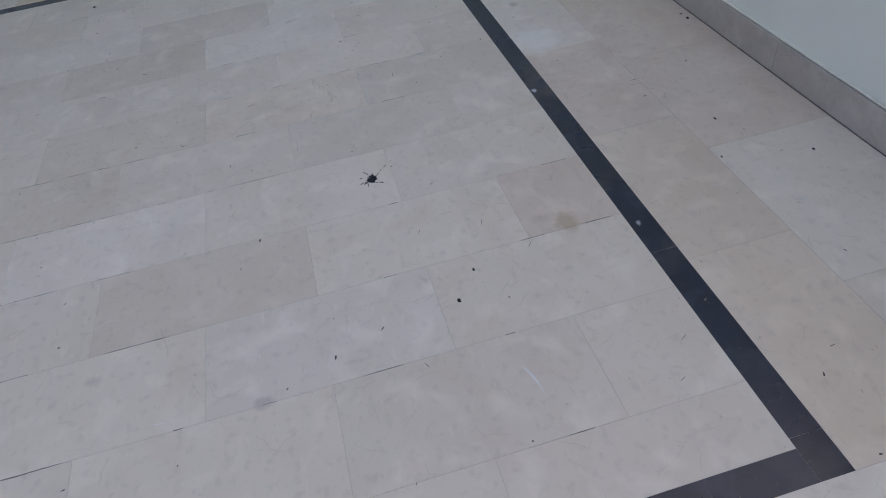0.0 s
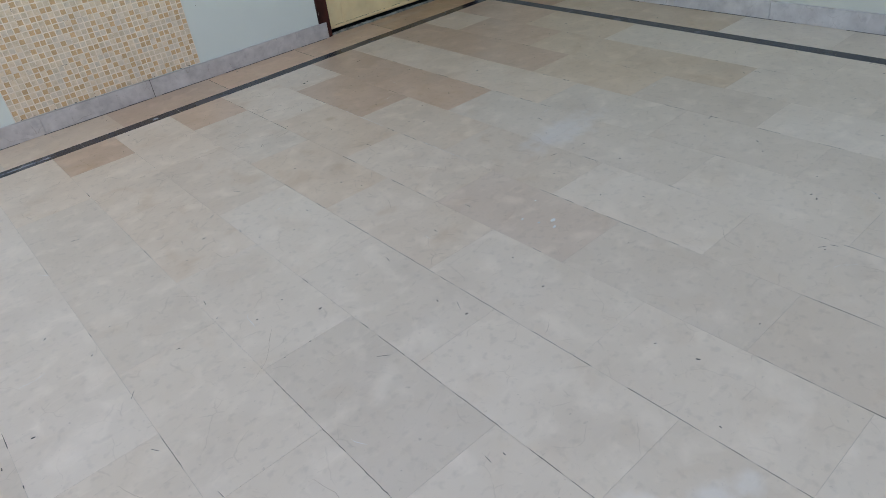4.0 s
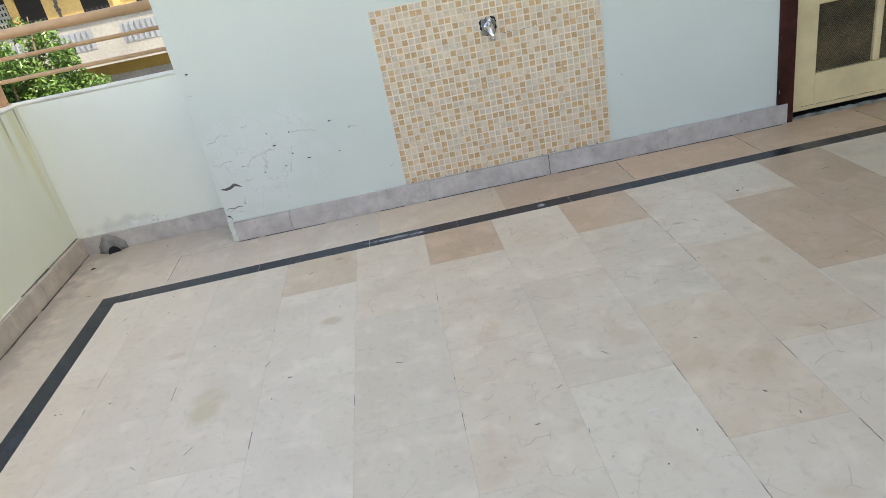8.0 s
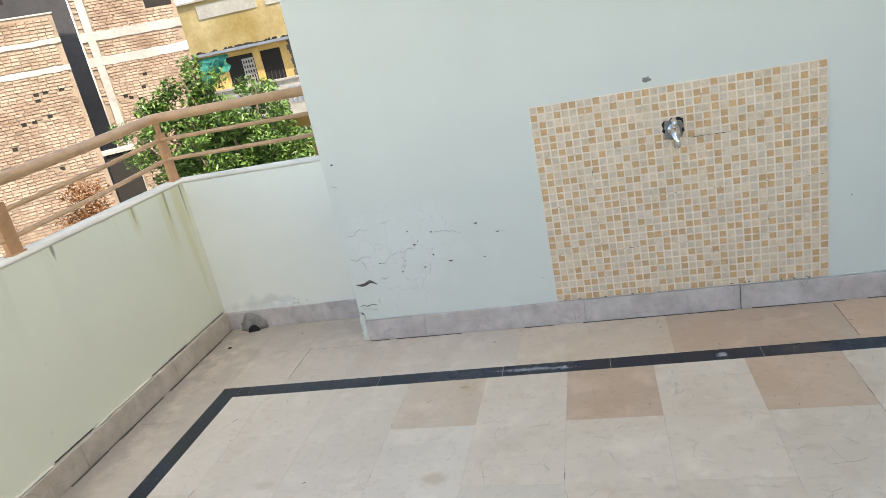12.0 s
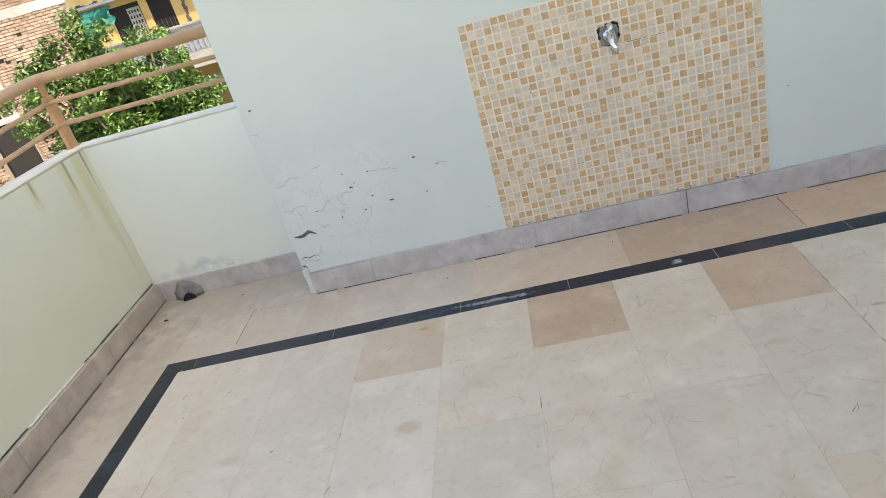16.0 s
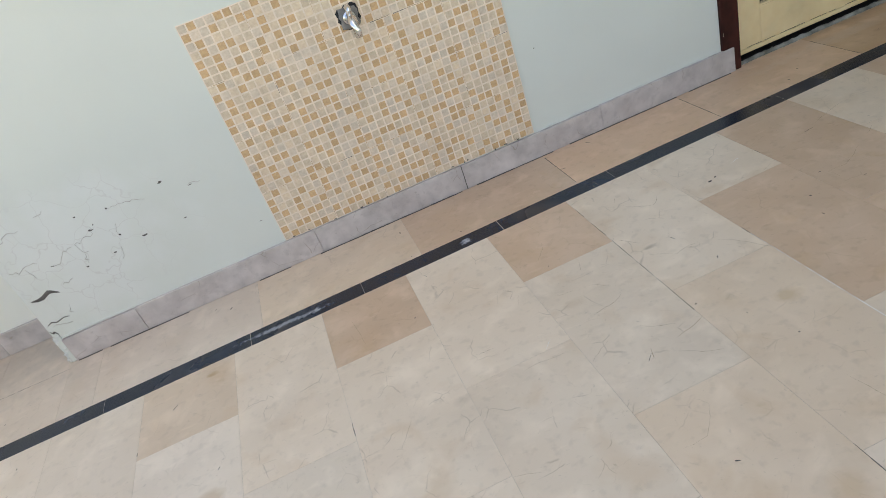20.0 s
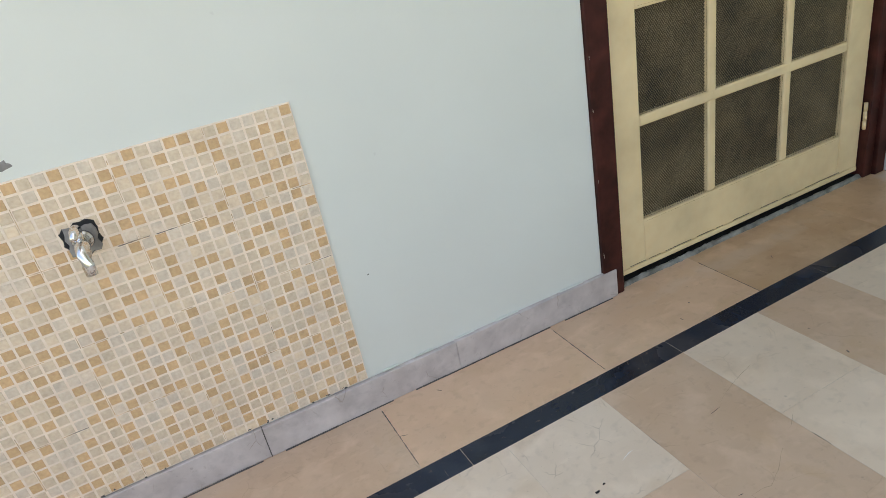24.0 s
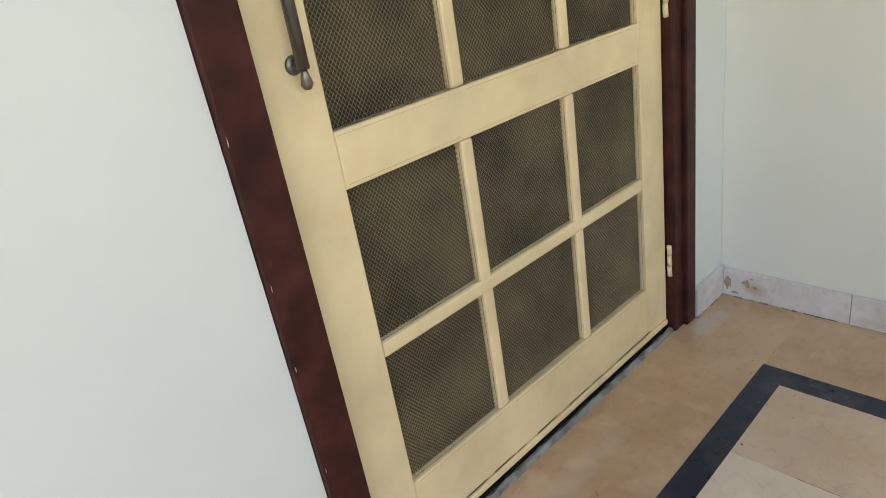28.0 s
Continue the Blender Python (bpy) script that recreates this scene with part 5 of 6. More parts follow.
for dx, dy, n in ((0.058, -0.004, 9), (-0.036, -0.022, 6)):
    for k in range(n):
        f = (k + 1) / n
        bm = blob(0, 0, 0, tail_rng.uniform(0.003, 0.0075) * (1.2 - 0.6 * f), tail_rng.uniform(0.0012, 0.0034), 0.0016, 8, 0.45, 70 + k)
        bmesh.ops.rotate(bm, verts=bm.verts[:], cent=(0, 0, 0), matrix=Matrix.Rotation(tail_rng.gauss(0, 0.5), 3, "Z"))
        bmesh.ops.translate(bm, verts=bm.verts[:], vec=(dx * f, dy * f - 0.012 * math.sin(3.1 * f) + tail_rng.gauss(0, 0.0025), 0))
        part("spatter", bm, M_BLACK, second)
for k, (x, y, r) in enumerate(((2.03, -2.69, .011), (1.985, -2.66, .006), (1.965, -2.60, .006), (2.09, -2.55, .005), (2.0, -2.72, .007))):
    solid("plaster_crumb", blob(x, y, 0.0, r, r * 0.7, r * 0.5, 8, 0.35, 60 + k), M_CRUMB, "small white plaster crumb on the floor", "crumb", group="plaster crumbs")
bm = bmesh.new()
rnd = random.Random(21)
for k in range(380):
    x, y = rnd.uniform(-0.7, 4.2), rnd.uniform(-6.3, -0.05)
    long = rnd.random() < 0.3
    b2 = blob(0, 0, 0, rnd.uniform(0.008, 0.02) if long else rnd.uniform(0.002, 0.0075), 0.0009 if long else rnd.uniform(0.001, 0.003), 0.0008, 6, 0.4, 100 + k)
    bmesh.ops.rotate(b2, verts=b2.verts[:], cent=(0, 0, 0), matrix=Matrix.Rotation(rnd.uniform(0, 3.1), 3, "Z"))
    bmesh.ops.translate(b2, verts=b2.verts[:], vec=(x, y, 0.0002))
    tmp = bpy.data.meshes.new("tmp")
    b2.to_mesh(tmp)
    b2.free()
    bm.from_mesh(tmp)
    bpy.data.meshes.remove(tmp)
for c in range(-4, 11):
    jx, y = COL0 + c * PITCH, -5.58
    while y < -0.5:
        seg = rnd.uniform(0.015, 0.11)
        if rnd.random() < 0.2 and not (jx < SX_IN and y < -3.6):
            pts, t = [], y
            left, right = [], []
            while t < y + seg:
                wide = rnd.uniform(0.0004, 0.0014)
                left.append(bm.verts.new((jx - wide, t, 0.0003)))
                right.append(bm.verts.new((jx + wide, t, 0.0003)))
                t += 0.012
            for q in range(len(left) - 1):
                bm.faces.new((left[q], right[q], right[q + 1], left[q + 1]))
        y += seg + rnd.uniform(0.01, 0.12)
# long dirty runs in the joints: column line, from, to
for c, y0, y1 in ((2, -2.93, -2.08), (2, -3.18, -3.02), (2, -3.98, -3.34), (2, -4.19, -4.08), (1, -3.22, -2.61), (1, -3.57, -3.285), (1, -3.90, -3.69), (1, -4.32, -4.13),
                  (0, -3.41, -2.60), (0, -4.1, -3.9), (-1, -2.72, -2.57), (3, -4.12, -3.52), (3, -4.7, -4.42), (4, -3.1, -2.5), (4, -4.23, -3.49), (5, -3.6, -3.4), (1, -5.60, -5.50), (5, -5.2, -4.9), (3, -1.02, -0.45), (4, -1.9, -1.55), (6, -1.6, -1.2)):
    t = y0
    while t < y1:
        end = min(t + rnd.uniform(0.05, 0.22), y1)
        steps = max(2, int((end - t) / 0.012))
        left, right = [], []
        for q in range(steps + 1):
            wide = rnd.uniform(0.0003, 0.0013) * (1 - abs(2 * q / steps - 1) ** 5 * 0.8)
            jx = COL0 + c * PITCH + rnd.gauss(0, 0.0004)
            left.append(bm.verts.new((jx - wide, t + (end - t) * q / steps, 0.0003)))
            right.append(bm.verts.new((jx + wide, t + (end - t) * q / steps, 0.0003)))
        for q in range(steps):
            bm.faces.new((left[q], right[q], right[q + 1], left[q + 1]))
        t = end + rnd.uniform(0.004, 0.05)
left, right = [], []
for q in range(16):
    wide = rnd.uniform(0.0003, 0.0012)
    left.append(bm.verts.new((-0.265 + q * 0.0175, -0.05 + wide, 0.0003)))
    right.append(bm.verts.new((-0.265 + q * 0.0175, -0.05 - wide, 0.0003)))
for q in range(15):
    bm.faces.new((left[q], right[q], right[q + 1], left[q + 1]))
for jx in (-0.265, 1.946, 2.560, 3.190):
    left, right = [], []
    for q in range(14):
        wide = rnd.uniform(0.0008, 0.0019)
        left.append(bm.verts.new((jx - wide, -0.30 + q * 0.02, 0.0003)))
        right.append(bm.verts.new((jx + wide, -0.30 + q * 0.02, 0.0003)))
    for q in range(13):
        bm.faces.new((left[q], right[q], right[q + 1], left[q + 1]))
solid("floor_litter", bm, M_SCAR, "scattered dark specks of dirt on the floor", "litter", "stuff")

def floor_line(bm, x, y, heading, length, wide, rnd, wander=0.1):
    """A crooked hair line on the floor."""
    left, right = [], []
    n = max(3, int(length / 0.018))
    for k in range(n + 1):
        w = wide * (0.35 + 0.65 * rnd.random()) * (1 - abs(2 * k / n - 1) ** 4)
        nx, ny = -math.sin(heading), math.cos(heading)
        left.append(bm.verts.new((x + nx * w, y + ny * w, 0.0006)))
        right.append(bm.verts.new((x - nx * w, y - ny * w, 0.0006)))
        heading += rnd.gauss(0, wander) if rnd.random() > 0.12 else rnd.gauss(0, 0.9)
        x += 0.018 * math.cos(heading)
        y += 0.018 * math.sin(heading)
    for k in range(n):
        bm.faces.new((left[k], right[k], right[k + 1], left[k + 1]))


bm = bmesh.new()
rnd = random.Random(33)
for x, y, heading, length in ((1.745, -0.947, -2.60, 0.128), (1.625, -1.086, -2.59, 0.102), (1.715, -1.088, -2.56, 0.100), (1.703, -0.857, -0.86, 0.063), (1.476, -0.707, -0.75, 0.074), (1.909, -0.777, -2.48, 0.073),
                              (2.091, -0.593, -2.56, 0.164), (2.038, -0.891, -2.47, 0.055), (1.739, -1.220, -2.42, 0.111), (2.000, -0.485, -2.44, 0.051), (1.727, -0.735, -2.22, 0.061), (1.693, -1.171, -2.34, 0.047),
                              (1.595, -0.838, -0.83, 0.033), (1.307, -0.920, -0.28, 0.057), (1.859, -1.150, -2.56, 0.113), (1.69, -6.012, -0.74, 0.30)):
    floor_line(bm, x, y, heading, length, 0.0009, rnd, 0.25)
for k in range(46):
    near = k < 24
    floor_line(bm, rnd.uniform(0.9, 3.0) if near else rnd.uniform(0.5, 3.8), rnd.uniform(-2.1, -0.5) if near else rnd.uniform(-5.4, -2.0), rnd.uniform(0, 6.28), rnd.uniform(0.04, 0.26), 0.0005, rnd)
tagged(part("hair_cracks", bm, M_VEIN, floor, "brown hair cracks in the marble"), kind="stuff")
bm = bmesh.new()
for k in range(30):
    floor_line(bm, rnd.uniform(-0.3, 3.9), rnd.uniform(-5.5, -0.5), rnd.uniform(0, 6.28), rnd.uniform(0.03, 0.11), 0.0011, rnd, 0.2)
floor_line(bm, 0.83, -5.168, 3.4, 0.12, 0.0024, rnd, 0.1)
tagged(part("scratches", bm, M_CHALK, floor, "pale scratches in the marble"), kind="stuff")

# small marks with a place of their own
bm = box(EAST - 0.0012, -3.20, 0.1088, EAST - 0.0002, -2.90, 0.1112)
part("gash", bm, M_SCAR, marks)
solid("dirt_clot", blob(3.832, -3.816, 0.0002, 0.012, 0.008, 0.003, 9, 0.4, 901), M_BLACK, "small dark clot of dirt on the floor", "dirt", group="dirt clots")
for k, (x, y, r) in enumerate(((1.288, -6.282, 0.006), (1.554, -6.112, 0.007), (1.362, -6.018, 0.005), (2.24, -6.405, 0.009), (2.285, -6.40, 0.007), (1.178, -5.155, 0.006), (1.082, -5.086, 0.007), (2.258, -0.643, 0.006), (2.285, -0.632, 0.004))):
    solid("dirt_clot", blob(x, y, 0.0002, r, r * 0.6, 0.0025, 8, 0.4, 910 + k), M_BLACK, "small dark clot of dirt on the floor", "dirt", group="dirt clots")
solid("dirt_clot", blob(-0.736, 0.04, 0.0002, 0.012, 0.007, 0.004, 8, 0.3, 902), M_BLACK, "small black chip on the floor near the drain", "dirt", group="dirt clots")
solid("dirt_clot", blob(-0.38, 0.133, 0.0002, 0.005, 0.004, 0.002, 7, 0.3, 903), M_BLACK, "small black chip on the floor near the drain", "dirt", group="dirt clots")
bm = bmesh.new()
rnd = random.Random(35)
for y0, y1, wide in ((-1.52, -0.95, 0.0014), (-2.1, -1.8, 0.001)):
    left, right = [], []
    n = 26
    for q in range(n + 1):
        w = wide * rnd.uniform(0.2, 1.0)
        left.append(bm.verts.new((COL0 + 4 * PITCH - w, y0 + (y1 - y0) * q / n, 0.0006)))
        right.append(bm.verts.new((COL0 + 4 * PITCH + w, y0 + (y1 - y0) * q / n, 0.0006)))
    for q in range(n):
        bm.faces.new((left[q], right[q], right[q + 1], left[q + 1]))
tagged(part("joint_chalk", bm, M_CHALK, floor, "white cement in the joint"), kind="stuff")

# ---- outside ----
GROUND_Z = -3.4
bm = bmesh.new()
bmesh.ops.create_grid(bm, x_segments=2, y_segments=2, size=400)
bmesh.ops.translate(bm, verts=bm.verts[:], vec=(0, 0, GROUND_Z))
solid("ground", bm, M_GROUND, "dusty earth lane and plots around the houses", "ground", "structure")
solid("house_base", box(WEST - 0.13, SOUTH - 0.25, GROUND_Z, EAST + 3, RECESS + 0.12, -0.301), M_PALE, "pale lower storey of the house under the terrace", "house", "structure")


def facade(name, label, at, turn, category="house"):
    ob = thing(name, label, category, at=at)
    ob.rotation_euler = (0, 0, radians(turn))
    return ob


def on(az, dist):
    """A point at a compass angle and a distance from the middle of the terrace."""
    return (1.1 + dist * math.sin(radians(az)), -2.57 + dist * math.cos(radians(az)), 0)


def slab(name, ob, x0, y0, z0, x1, y1, z1, material, label=""):
    return part(name, box(x0, y0, z0, x1, y1, z1), material, ob, label)


def ragged_band(ob, x0, x1, z, half, y, seed):
    """A cast concrete band with an uneven, slopped-over edge."""
    rnd = random.Random(seed)
    bm = bmesh.new()
    n = int((x1 - x0) / 0.12)
    rows = []
    for k in range(n + 1):
        u = x0 + (x1 - x0) * k / n
        a, b = z - half + rnd.gauss(0, 0.006), z + half + rnd.gauss(0, 0.006)
        rows.append([bm.verts.new(c) for c in ((u, y, a), (u, y - 0.03, a + 0.01), (u, y - 0.03, b - 0.01), (u, y, b))])
    for a, b in zip(rows, rows[1:]):
        for q in range(3):
            bm.faces.new((a[q], b[q], b[q + 1], a[q + 1]))
    bmesh.ops.recalc_face_normals(bm, faces=bm.faces[:])
    return part("concrete_band", bm, M_CONC, ob)


BRICK_L, BRICK_H = 0.142, 0.063
COURSES = []


def brick_face(ob, x0, x1, z0, z1, near, seed, holes=()):
    """Courses of single bricks on a mortar wall; those inside the stretch near are parts of their own."""
    rnd = random.Random(seed)
    shapes, corners = [], []
    for k in range(5):
        lx, lz = (BRICK_L - 0.008) / 2 - rnd.uniform(0, 0.005), (BRICK_H - 0.008) / 2 - rnd.uniform(0, 0.005)
        back = [(-lx, 0, -lz), (lx, 0, -lz), (lx, 0, lz), (-lx, 0, lz)]
        front = [(x * 0.96, -0.014 - rnd.uniform(0, 0.012), z * 0.93) for x, y, z in back]
        me = bpy.data.meshes.new("brick")
        corners.append(back + front)
        me.from_pydata(back + front, [], [(q, (q + 1) % 4, (q + 1) % 4 + 4, q + 4) for q in range(4)] + [(4, 5, 6, 7)])
        me.materials.append(M_BRICK)
        shapes.append(me)
    verts, faces = [], []
    for row in range(int((z1 - z0) / BRICK_H)):
        z = z0 + (row + 0.5) * BRICK_H
        x = x0 + BRICK_L * rnd.uniform(0.5, 1.0)
        while x < x1 - BRICK_L * 0.5:
            px, pz = x + rnd.uniform(-0.006, 0.006), z + rnd.uniform(-0.005, 0.005)
            x += BRICK_L
            if any(a < px < b and c < pz < d for a, b, c, d in holes):
                continue
            k = rnd.randrange(5)
            if near[0] < px < near[1] and near[2] < pz < near[3]:
                COURSES.append((shapes[k], ob, px, pz, rnd.uniform(-0.015, 0.015)))
            else:
                n = len(verts)
                verts += [(a + px, b, c + pz) for a, b, c in corners[k]]
                faces += [(n + q, n + (q + 1) % 4, n + (q + 1) % 4 + 4, n + q + 4) for q in range(4)] + [(n + 4, n + 5, n + 6, n + 7)]
    me = bpy.data.meshes.new("brickwork")
    me.from_pydata(verts, [], faces)
    me.materials.append(M_BRICK)
    rest = new("brickwork", me)
    rest.parent = ob
    tagged(rest, kind="stuff")


# unplastered brick house, front
b1 = facade("brick_house", "unplastered red brick house with concrete bands and putlog holes", on(-39.6, 15.5), 41)
slab("wall", b1, -7.5, 0, GROUND_Z, 0, 0.25, 2.90, M_BEDS)
# the side's shade is put into its dark colour
slab("side_wall", b1, -0.22, 0.2501, GROUND_Z, 0, 5, 2.90, M_SHADECONC)
ragged_band(b1, -7.5, 0.004, 2.40, 0.055, 0.0, 5)
ragged_band(b1, -7.5, 0.004, 1.88, 0.06, 0.0, 6)
ragged_band(b1, -7.5, 0.004, -1.62, 0.15, 0.0, 7)
slab("coping", b1, -7.5, -0.02, 2.90, 0.02, 0.27, 2.93, M_CONC)
rnd = random.Random(31)
holes = []
for k in range(16):
    x, z = -0.25 - rnd.uniform(0, 3.6), rnd.choice((1.45, 1.0, 0.55, 0.1, -0.4)) + rnd.uniform(-0.1, 0.1)
    slab("putlog_hole", b1, x - 0.045, -0.006, z - 0.035, x + 0.045, 0.0, z + 0.035, M_HOLE)
    holes.append((x - 0.1, x + 0.1, z - 0.037, z + 0.037))
brick_face(b1, -7.5, 0, GROUND_Z, 2.89, (-1.25, 0, 0.5, 1.75), 71, holes + [(-8, 1, 2.34, 2.46), (-8, 1, 1.81, 1.95), (-8, 1, -1.78, -1.47)])
# wall coloured as if shaded, since the sun would reach it
b3 = facade("grey_house", "tall grey plastered house behind the brick one, shade put into its colour", on(-42, 21.5), 41)
slab("wall", b3, -7.0, 0, GROUND_Z, 1.35, 0.3, 9, M_SHADECONC)
slab("window", b3, -0.9, -0.01, 3.9, -0.1, 0.0, 4.8, M_HOLE)

b2 = facade("tall_brick_house", "tall unplastered red brick house with pale concrete columns", on(-38.3, 17.0), 36)
slab("wall", b2, 0, 0, GROUND_Z, 2.12, 0.25, 9, M_BEDS)
for q, (z, h) in enumerate(((2.45, 0.10), (1.92, 0.10), (-1.2, 0.15))):
    ragged_band(b2, -0.004, 2.124, z, h, 0.0, 8 + q)
slab("column", b2, 0.12, -0.028, GROUND_Z, 0.28, 0.0, 9, M_CONC)
slab("window", b2, 1.48, -0.006, 2.85, 2.05, 0.0, 4.2, M_HOLE)
slab("window", b2, 0.1, -0.034, -3.0, 1.1, -0.028, -1.4, M_HOLE)
holes = [(1.46, 2.07, 2.84, 4.21), (0, 1.2, -3.05, -1.35), (0.10, 0.30, -4, 9), (-1, 3, 2.36, 2.54), (-1, 3, 1.83, 2.01), (-1, 3, -1.35, -1.05)]
for k in range(12):
    x, z = rnd.uniform(0.45, 2.0), rnd.uniform(-0.8, 1.6)
    slab("putlog_hole", b2, x - 0.045, -0.006, z - 0.035, x + 0.045, 0.0, z + 0.035, M_HOLE)
    holes.append((x - 0.1, x + 0.1, z - 0.037, z + 0.037))
brick_face(b2, 0, 2.12, GROUND_Z, 8.95, (0.6, 2.12, 0.7, 1.75), 72, holes)

# dark block added in place of the shaded opening between the houses
shed = facade("shed", "added dark block for the shaded opening between the brick houses", (-7.22, 7.92, GROUND_Z), 39, "shed")
slab("wall", shed, -0.24, 0, 0, 0.24, 0.5, 3.62, M_HOLE)
slab("roof", shed, -0.28, -0.05, 3.62, 0.28, 0.55, 3.67, M_CONC)

# yellow house with a balcony
yh = facade("yellow_house", "old yellow limewashed house with a balcony and dark windows", (-15.3, 24.0, 0), 0)
YW = 24.0
slab("upper_wall", yh, 0, -0.2, 1.95, YW, 0.1, 3.95, M_YELLOW)
for x in (1.3, 4.35, 7.4, 10.45, 13.5):
    slab("panel", yh, x, -0.23, 3.27, x + 2.65, -0.2005, 3.80, M_PALE)
slab("coping", yh, -0.1, -0.3, 3.95, YW, 0.2, 4.02, M_CONC)
slab("roof_room", yh, 1.2, 0.5, 3.0, 12, 6, 8.0, M_SHADECONC)
slab("roof_pier", yh, 1.0, 0.2, 3.0, 1.3, 0.5, 8.0, M_PALE)
slab("roof_wall", yh, 5.0, 0.1, 3.0, 12, 0.5, 6.5, M_PALE)
slab("eave_slab", yh, -0.1, -0.42, 1.84, YW, 0.3, 1.95, M_EAVE)
slab("wall", yh, 0, 0, -0.9, YW, 0.3, 1.84, M_OCHRE)
for x, w in ((1.85, 1.25), (3.45, 0.9), (5.7, 0.95), (7.65, 0.95), (9.6, 0.95), (11.5, 0.95), (13.5, 0.95)):
    win = slab("window", yh, x, -0.012, -0.6, x + w, 0.0, 1.62, M_HOLE)
    for k in range(5):
        slab("grille_bar", win, x + 0.1 + k * (w - 0.2) / 4 - 0.015, -0.03, -0.3, x + 0.1 + k * (w - 0.2) / 4 + 0.015, -0.013, 0.75, M_SHADECONC)
for x in (1.55, 3.27, 6.95, 8.9, 10.9):
    slab("pier", yh, x - 0.14, -0.06, -0.6, x + 0.14, 0.0, 1.78, M_OCHRE)
screen = slab("lattice_screen", yh, 2.55, -0.03, -0.6, 3.08, -0.0125, 1.45, M_PALE, "pale pierced screen block wall")
for u in range(4):
    for v in range(9):
        slab("opening", screen, 2.60 + u * 0.12, -0.034, -0.35 + v * 0.2, 2.66 + u * 0.12, -0.0305, -0.24 + v * 0.2, M_HOLE)
slab("balcony_floor", yh, -0.1, -1.6, -1.15, YW, 0.3, -0.9, M_PALE)
slab("balcony_wall", yh, -0.1, -1.6, -0.9, YW, -1.48, 0.36, M_PALE)
for k in range(10):
    x = 0.4 + k * 2.3
    slab("lattice_panel", yh, x, -1.615, -0.55, x + 1.3, -1.6, 0.12, M_BLUEGREY)
    for q in range(6):
        slab("lattice_bar", yh, x + 0.1 + q * 0.2, -1.64, -0.5, x + 0.14 + q * 0.2, -1.615, 0.08, M_EAVE)
slab("balcony_rail", yh, -0.15, -1.66, 0.36, YW, -1.42, 0.44, M_CONC)
# the shadow under the balcony is put into this wall's colour
slab("lower_wall", yh, 0, 0.9, GROUND_Z, YW, 1.2, -1.15, M_OCHRE_SHADE)
slab("balcony_soffit", yh, 0, 0.3, -1.15, YW, 1.2, -1.0, M_PALE)
slab("tile_band", yh, 0, 0.87, -2.3, YW, 0.8995, -1.8, M_BLUEGREY)
for x in (8.3, 11.5, 14.5):
    slab("shop_opening", yh, x, 0.85, GROUND_Z, x + 2.0, 0.8995, -2.4, M_HOLE)
ooze = random.Random(23)
bm = bmesh.new()
z = -0.85
while z < 1.82:
    step = ooze.uniform(0.08, 0.22)
    mid, half = 4.82 + ooze.gauss(0, 0.03), ooze.uniform(0.05, 0.11)
    box_into(bm, mid - half, -ooze.uniform(0.006, 0.03), z, mid + half, -0.0005, min(z + step - 0.004, 1.83))
    z += step
part("damp_crust", bm, M_SCAR, yh, "dark crumbling damp crust down the wall")
bm = bmesh.new()
z = 1.96
while z < 3.1:
    step = ooze.uniform(0.06, 0.16)
    mid, half = 5.05 + ooze.gauss(0, 0.02), 0.05 + 0.06 * (3.1 - z) / 1.1 * ooze.random()
    box_into(bm, mid - half, -0.2 - ooze.uniform(0.006, 0.02), z, mid + half, -0.2005, z + step - 0.003)
    z += step
part("damp_crust", bm, M_SCAR, yh, "dark crumbling damp crust down the wall")

bm = bmesh.new()
rub = random.Random(91)
for k in range(90):
    x = rub.uniform(0.2, 9.0)
    b2 = blob(x, -0.32 + rub.uniform(-0.06, 0.06), 1.95, rub.uniform(0.04, 0.16), rub.uniform(0.03, 0.07), rub.uniform(0.02, 0.10), 7, 0.4, 500 + k)
    tmp = bpy.data.meshes.new("tmp")
    b2.to_mesh(tmp)
    b2.free()
    bm.from_mesh(tmp)
    bpy.data.meshes.remove(tmp)
tagged(part("eave_dirt", bm, M_HOLE, yh, "dark rubble along the eave slab"), kind="stuff")

# shade net
bm = bmesh.new()
grid = [[bm.verts.new((-13.85 + 1.35 * u / 10, 22.3 + 0.25 * math.sin(u * 1.3 + v), 1.75 - (1.35 - 0.09 * u) * v / 8 - 0.12 * math.sin(u * 0.9) * v / 8)) for v in range(9)] for u in range(11)]
for a, b in zip(grid, grid[1:]):
    for k in range(8):
        bm.faces.new((a[k], a[k + 1], b[k + 1], b[k]))
bmesh.ops.solidify(bm, geom=bm.faces[:], thickness=0.01)
solid("shade_net", bm, M_TEAL, "torn teal shade net hanging from the balcony eave", "shade net", smooth=True)


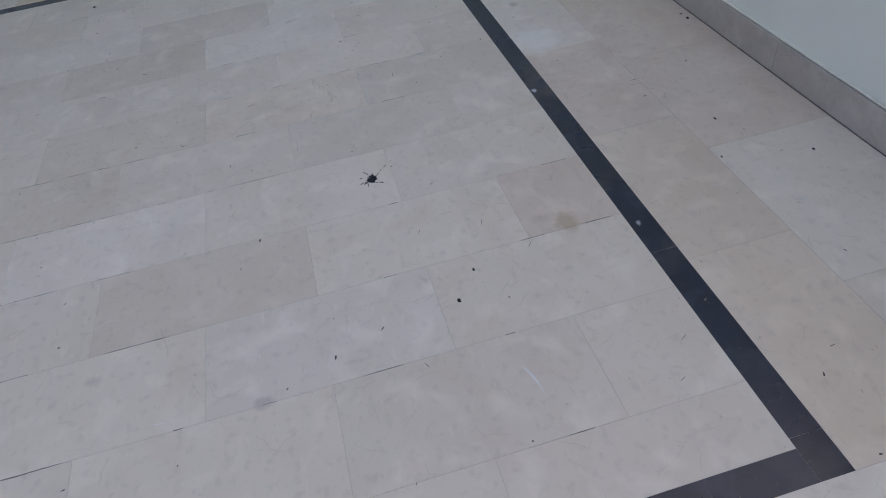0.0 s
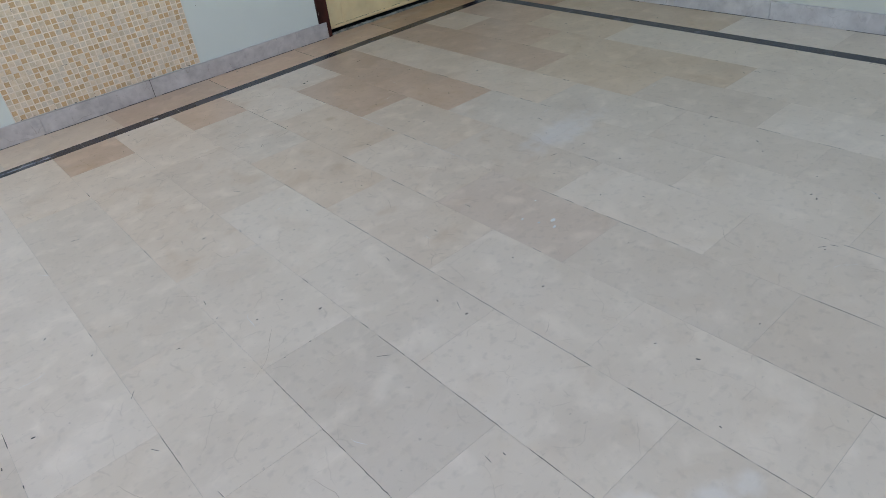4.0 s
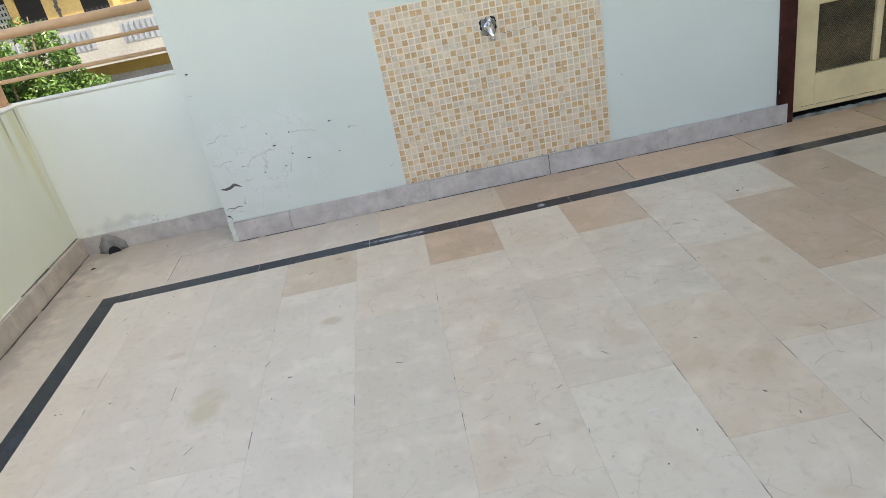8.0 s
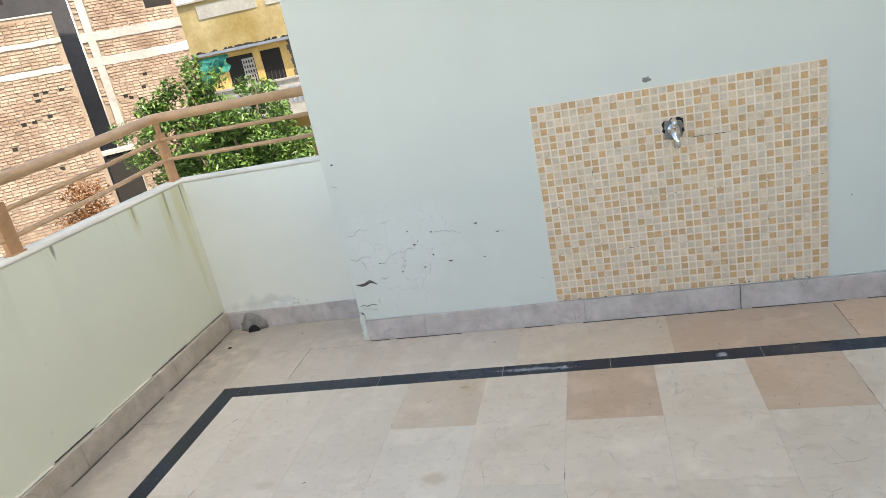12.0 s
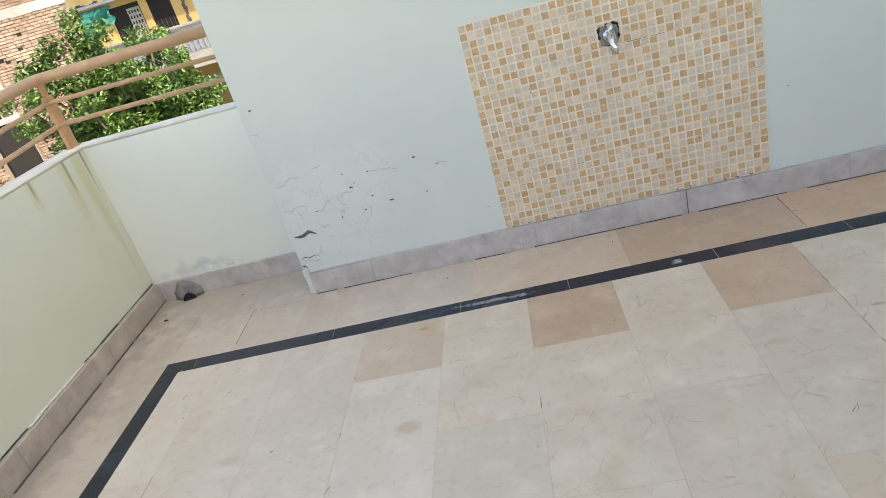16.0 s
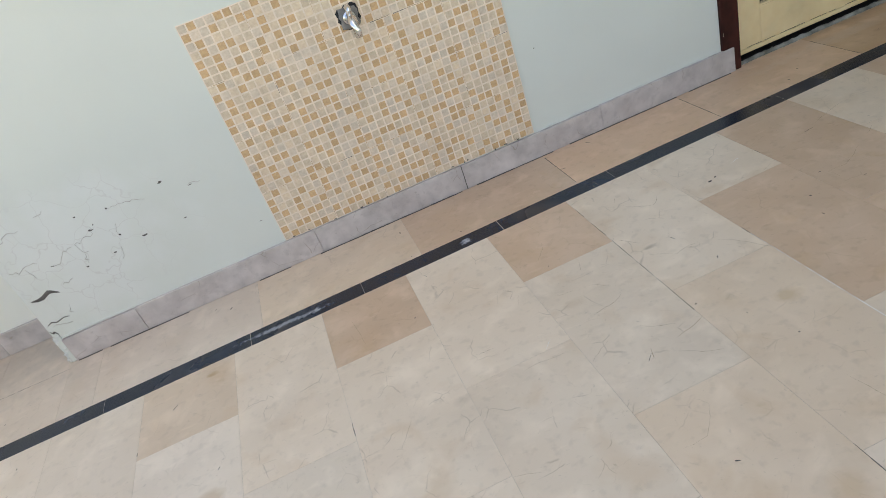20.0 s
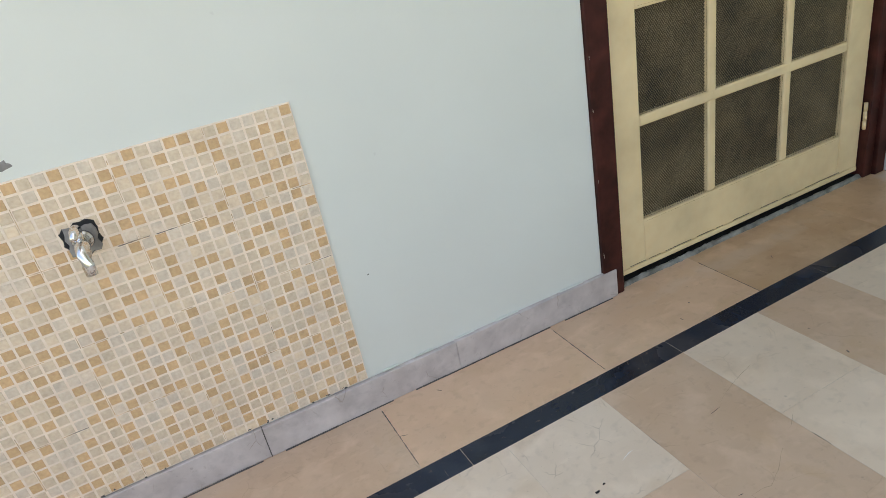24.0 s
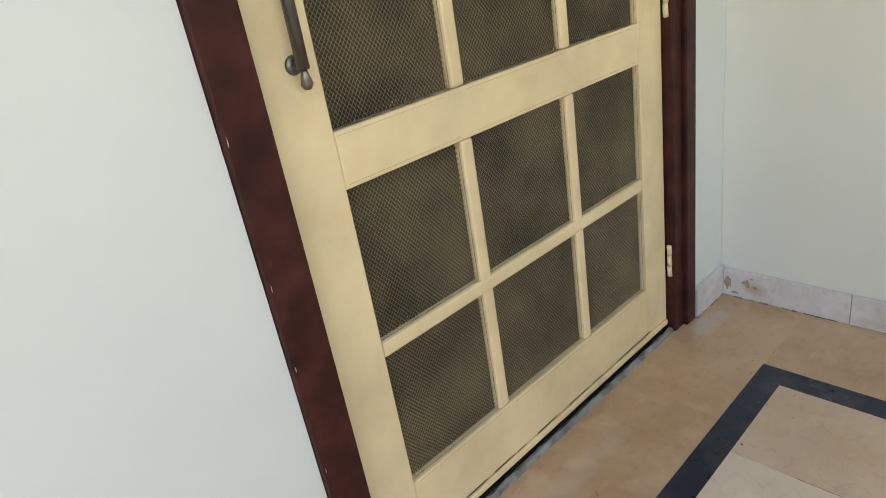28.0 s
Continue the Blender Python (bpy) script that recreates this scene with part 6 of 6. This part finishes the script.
def leafy(name, clumps, leaves, size, material, parent, seed, puff=0.19):
    """Many small folded leaves gathered round clump centres."""
    rnd = random.Random(seed)
    verts, faces = [], []
    for k in range(leaves):
        c, w = clumps[rnd.randrange(len(clumps))]
        d = Vector((rnd.gauss(0, 1), rnd.gauss(0, 1), rnd.gauss(0, 0.8)))
        d *= min(1.0, 1.7 / max(d.length, 0.01))
        p = c + d * puff * w
        s = rnd.uniform(size * 0.6, size * 1.25)
        e = Euler((rnd.gauss(0.5, 0.5), rnd.gauss(0, 0.5), rnd.uniform(0, 6.28)))
        n0 = len(verts)
        for q in ((0, -1, 0), (0.42, -0.1, 0.14), (0, 1, -0.12), (-0.42, -0.1, 0.14)):
            v = Vector(q) * s
            v.rotate(e)
            verts.append(tuple(p + v))
        faces += [(n0, n0 + 1, n0 + 2), (n0, n0 + 2, n0 + 3)]
    me = bpy.data.meshes.new(name)
    me.from_pydata(verts, [], faces)
    me.materials.append(material)
    crown = new(name, me)
    crown.parent = parent
    return crown


def tree(at, leaders, leaves, seed, label):
    """A many-stemmed tree; leaders are limb ends: across, back, height."""
    rnd = random.Random(seed)
    ob = thing("tree", label, "tree", at=at)
    ob.rotation_euler = (0, 0, radians(27.8))
    fork = Vector((0.05, 0.05, 1.5))
    part("trunk", tube([(0, 0, 0), (0.06, -0.03, 0.8), fork], [0.13, 0.10, 0.085], 10), M_BARK, ob, smooth=True)
    clumps = []
    for a, b, h in leaders:
        end = Vector((a, b, h))
        mid = fork.lerp(end, 0.55) + Vector((rnd.uniform(-0.1, 0.1), rnd.uniform(-0.1, 0.1), 0.1))
        part("limb", tube([fork, mid, end], [0.05, 0.03, 0.008], 7), M_BARK, ob, smooth=True)
        for q in range(12):
            f = (q + 0.5) / 12
            c = fork.lerp(mid, (f * 2)) if f < 0.5 else mid.lerp(end, (f - 0.5) * 2)
            wide = 1.25 - 0.75 * f
            clumps.append((c + Vector((rnd.gauss(0, 0.22), rnd.gauss(0, 0.22), rnd.gauss(0, 0.08))) * wide, wide))
    leafy("crown", clumps, leaves, 0.049, M_LEAF, ob, seed)
    return ob


tree((-4.40, 6.92, GROUND_Z), [(-0.25, 0, 4.97), (-0.42, -0.3, 4.70), (-0.85, 0.1, 4.35), (-1.35, -0.1, 4.10), (-1.3, 0.4, 3.65), (-0.15, 0.3, 4.40), (0.1, -0.4, 4.30), (0.62, 0, 4.50), (0.55, 0.4, 4.38), (0.85, -0.2, 4.08), (0.92, 0.2, 3.88), (1.0, 0, 3.62), (1.02, 0.3, 3.34), (0.7, -0.6, 3.58), (-0.5, -0.7, 3.75), (0.95, -0.5, 3.18), (-0.8, 0.1, 4.58), (-1.15, 0, 4.36), (0, 0.6, 3.95)],
     40000, 4, "leafy green tree beside the lane below the terrace")

# dry creeper in front of the brick house
bush = thing("dry_bush", "dry rust-brown creeper by the brick house", "bush", at=(-7.85, 7.6, GROUND_Z))
bush_rng = random.Random(44)
clumps = []
for k in range(7):
    tip = Vector((bush_rng.uniform(-0.55, 0.5), bush_rng.uniform(-0.2, 0.2), bush_rng.uniform(2.55, 3.2)))
    part("stem", tube([(0.02 * k, 0, 0), Vector((0, 0, 1.6)).lerp(tip, 0.4), tip], [0.02, 0.012, 0.004], 6), M_BARK, bush, smooth=True)
    clumps += [(tip, 0.7), (Vector((0, 0, 1.6)).lerp(tip, 0.75), 0.8)]
leafy("dry_leaves", clumps, 1500, 0.045, M_RUST, bush, 12, 0.2)

# the single bricks
for shape, owner, bx, bz, tip in COURSES:
    ob = new("brick", shape)
    ob.parent = owner
    ob.location = (bx, 0, bz)
    ob.rotation_euler = (0, tip, 0)
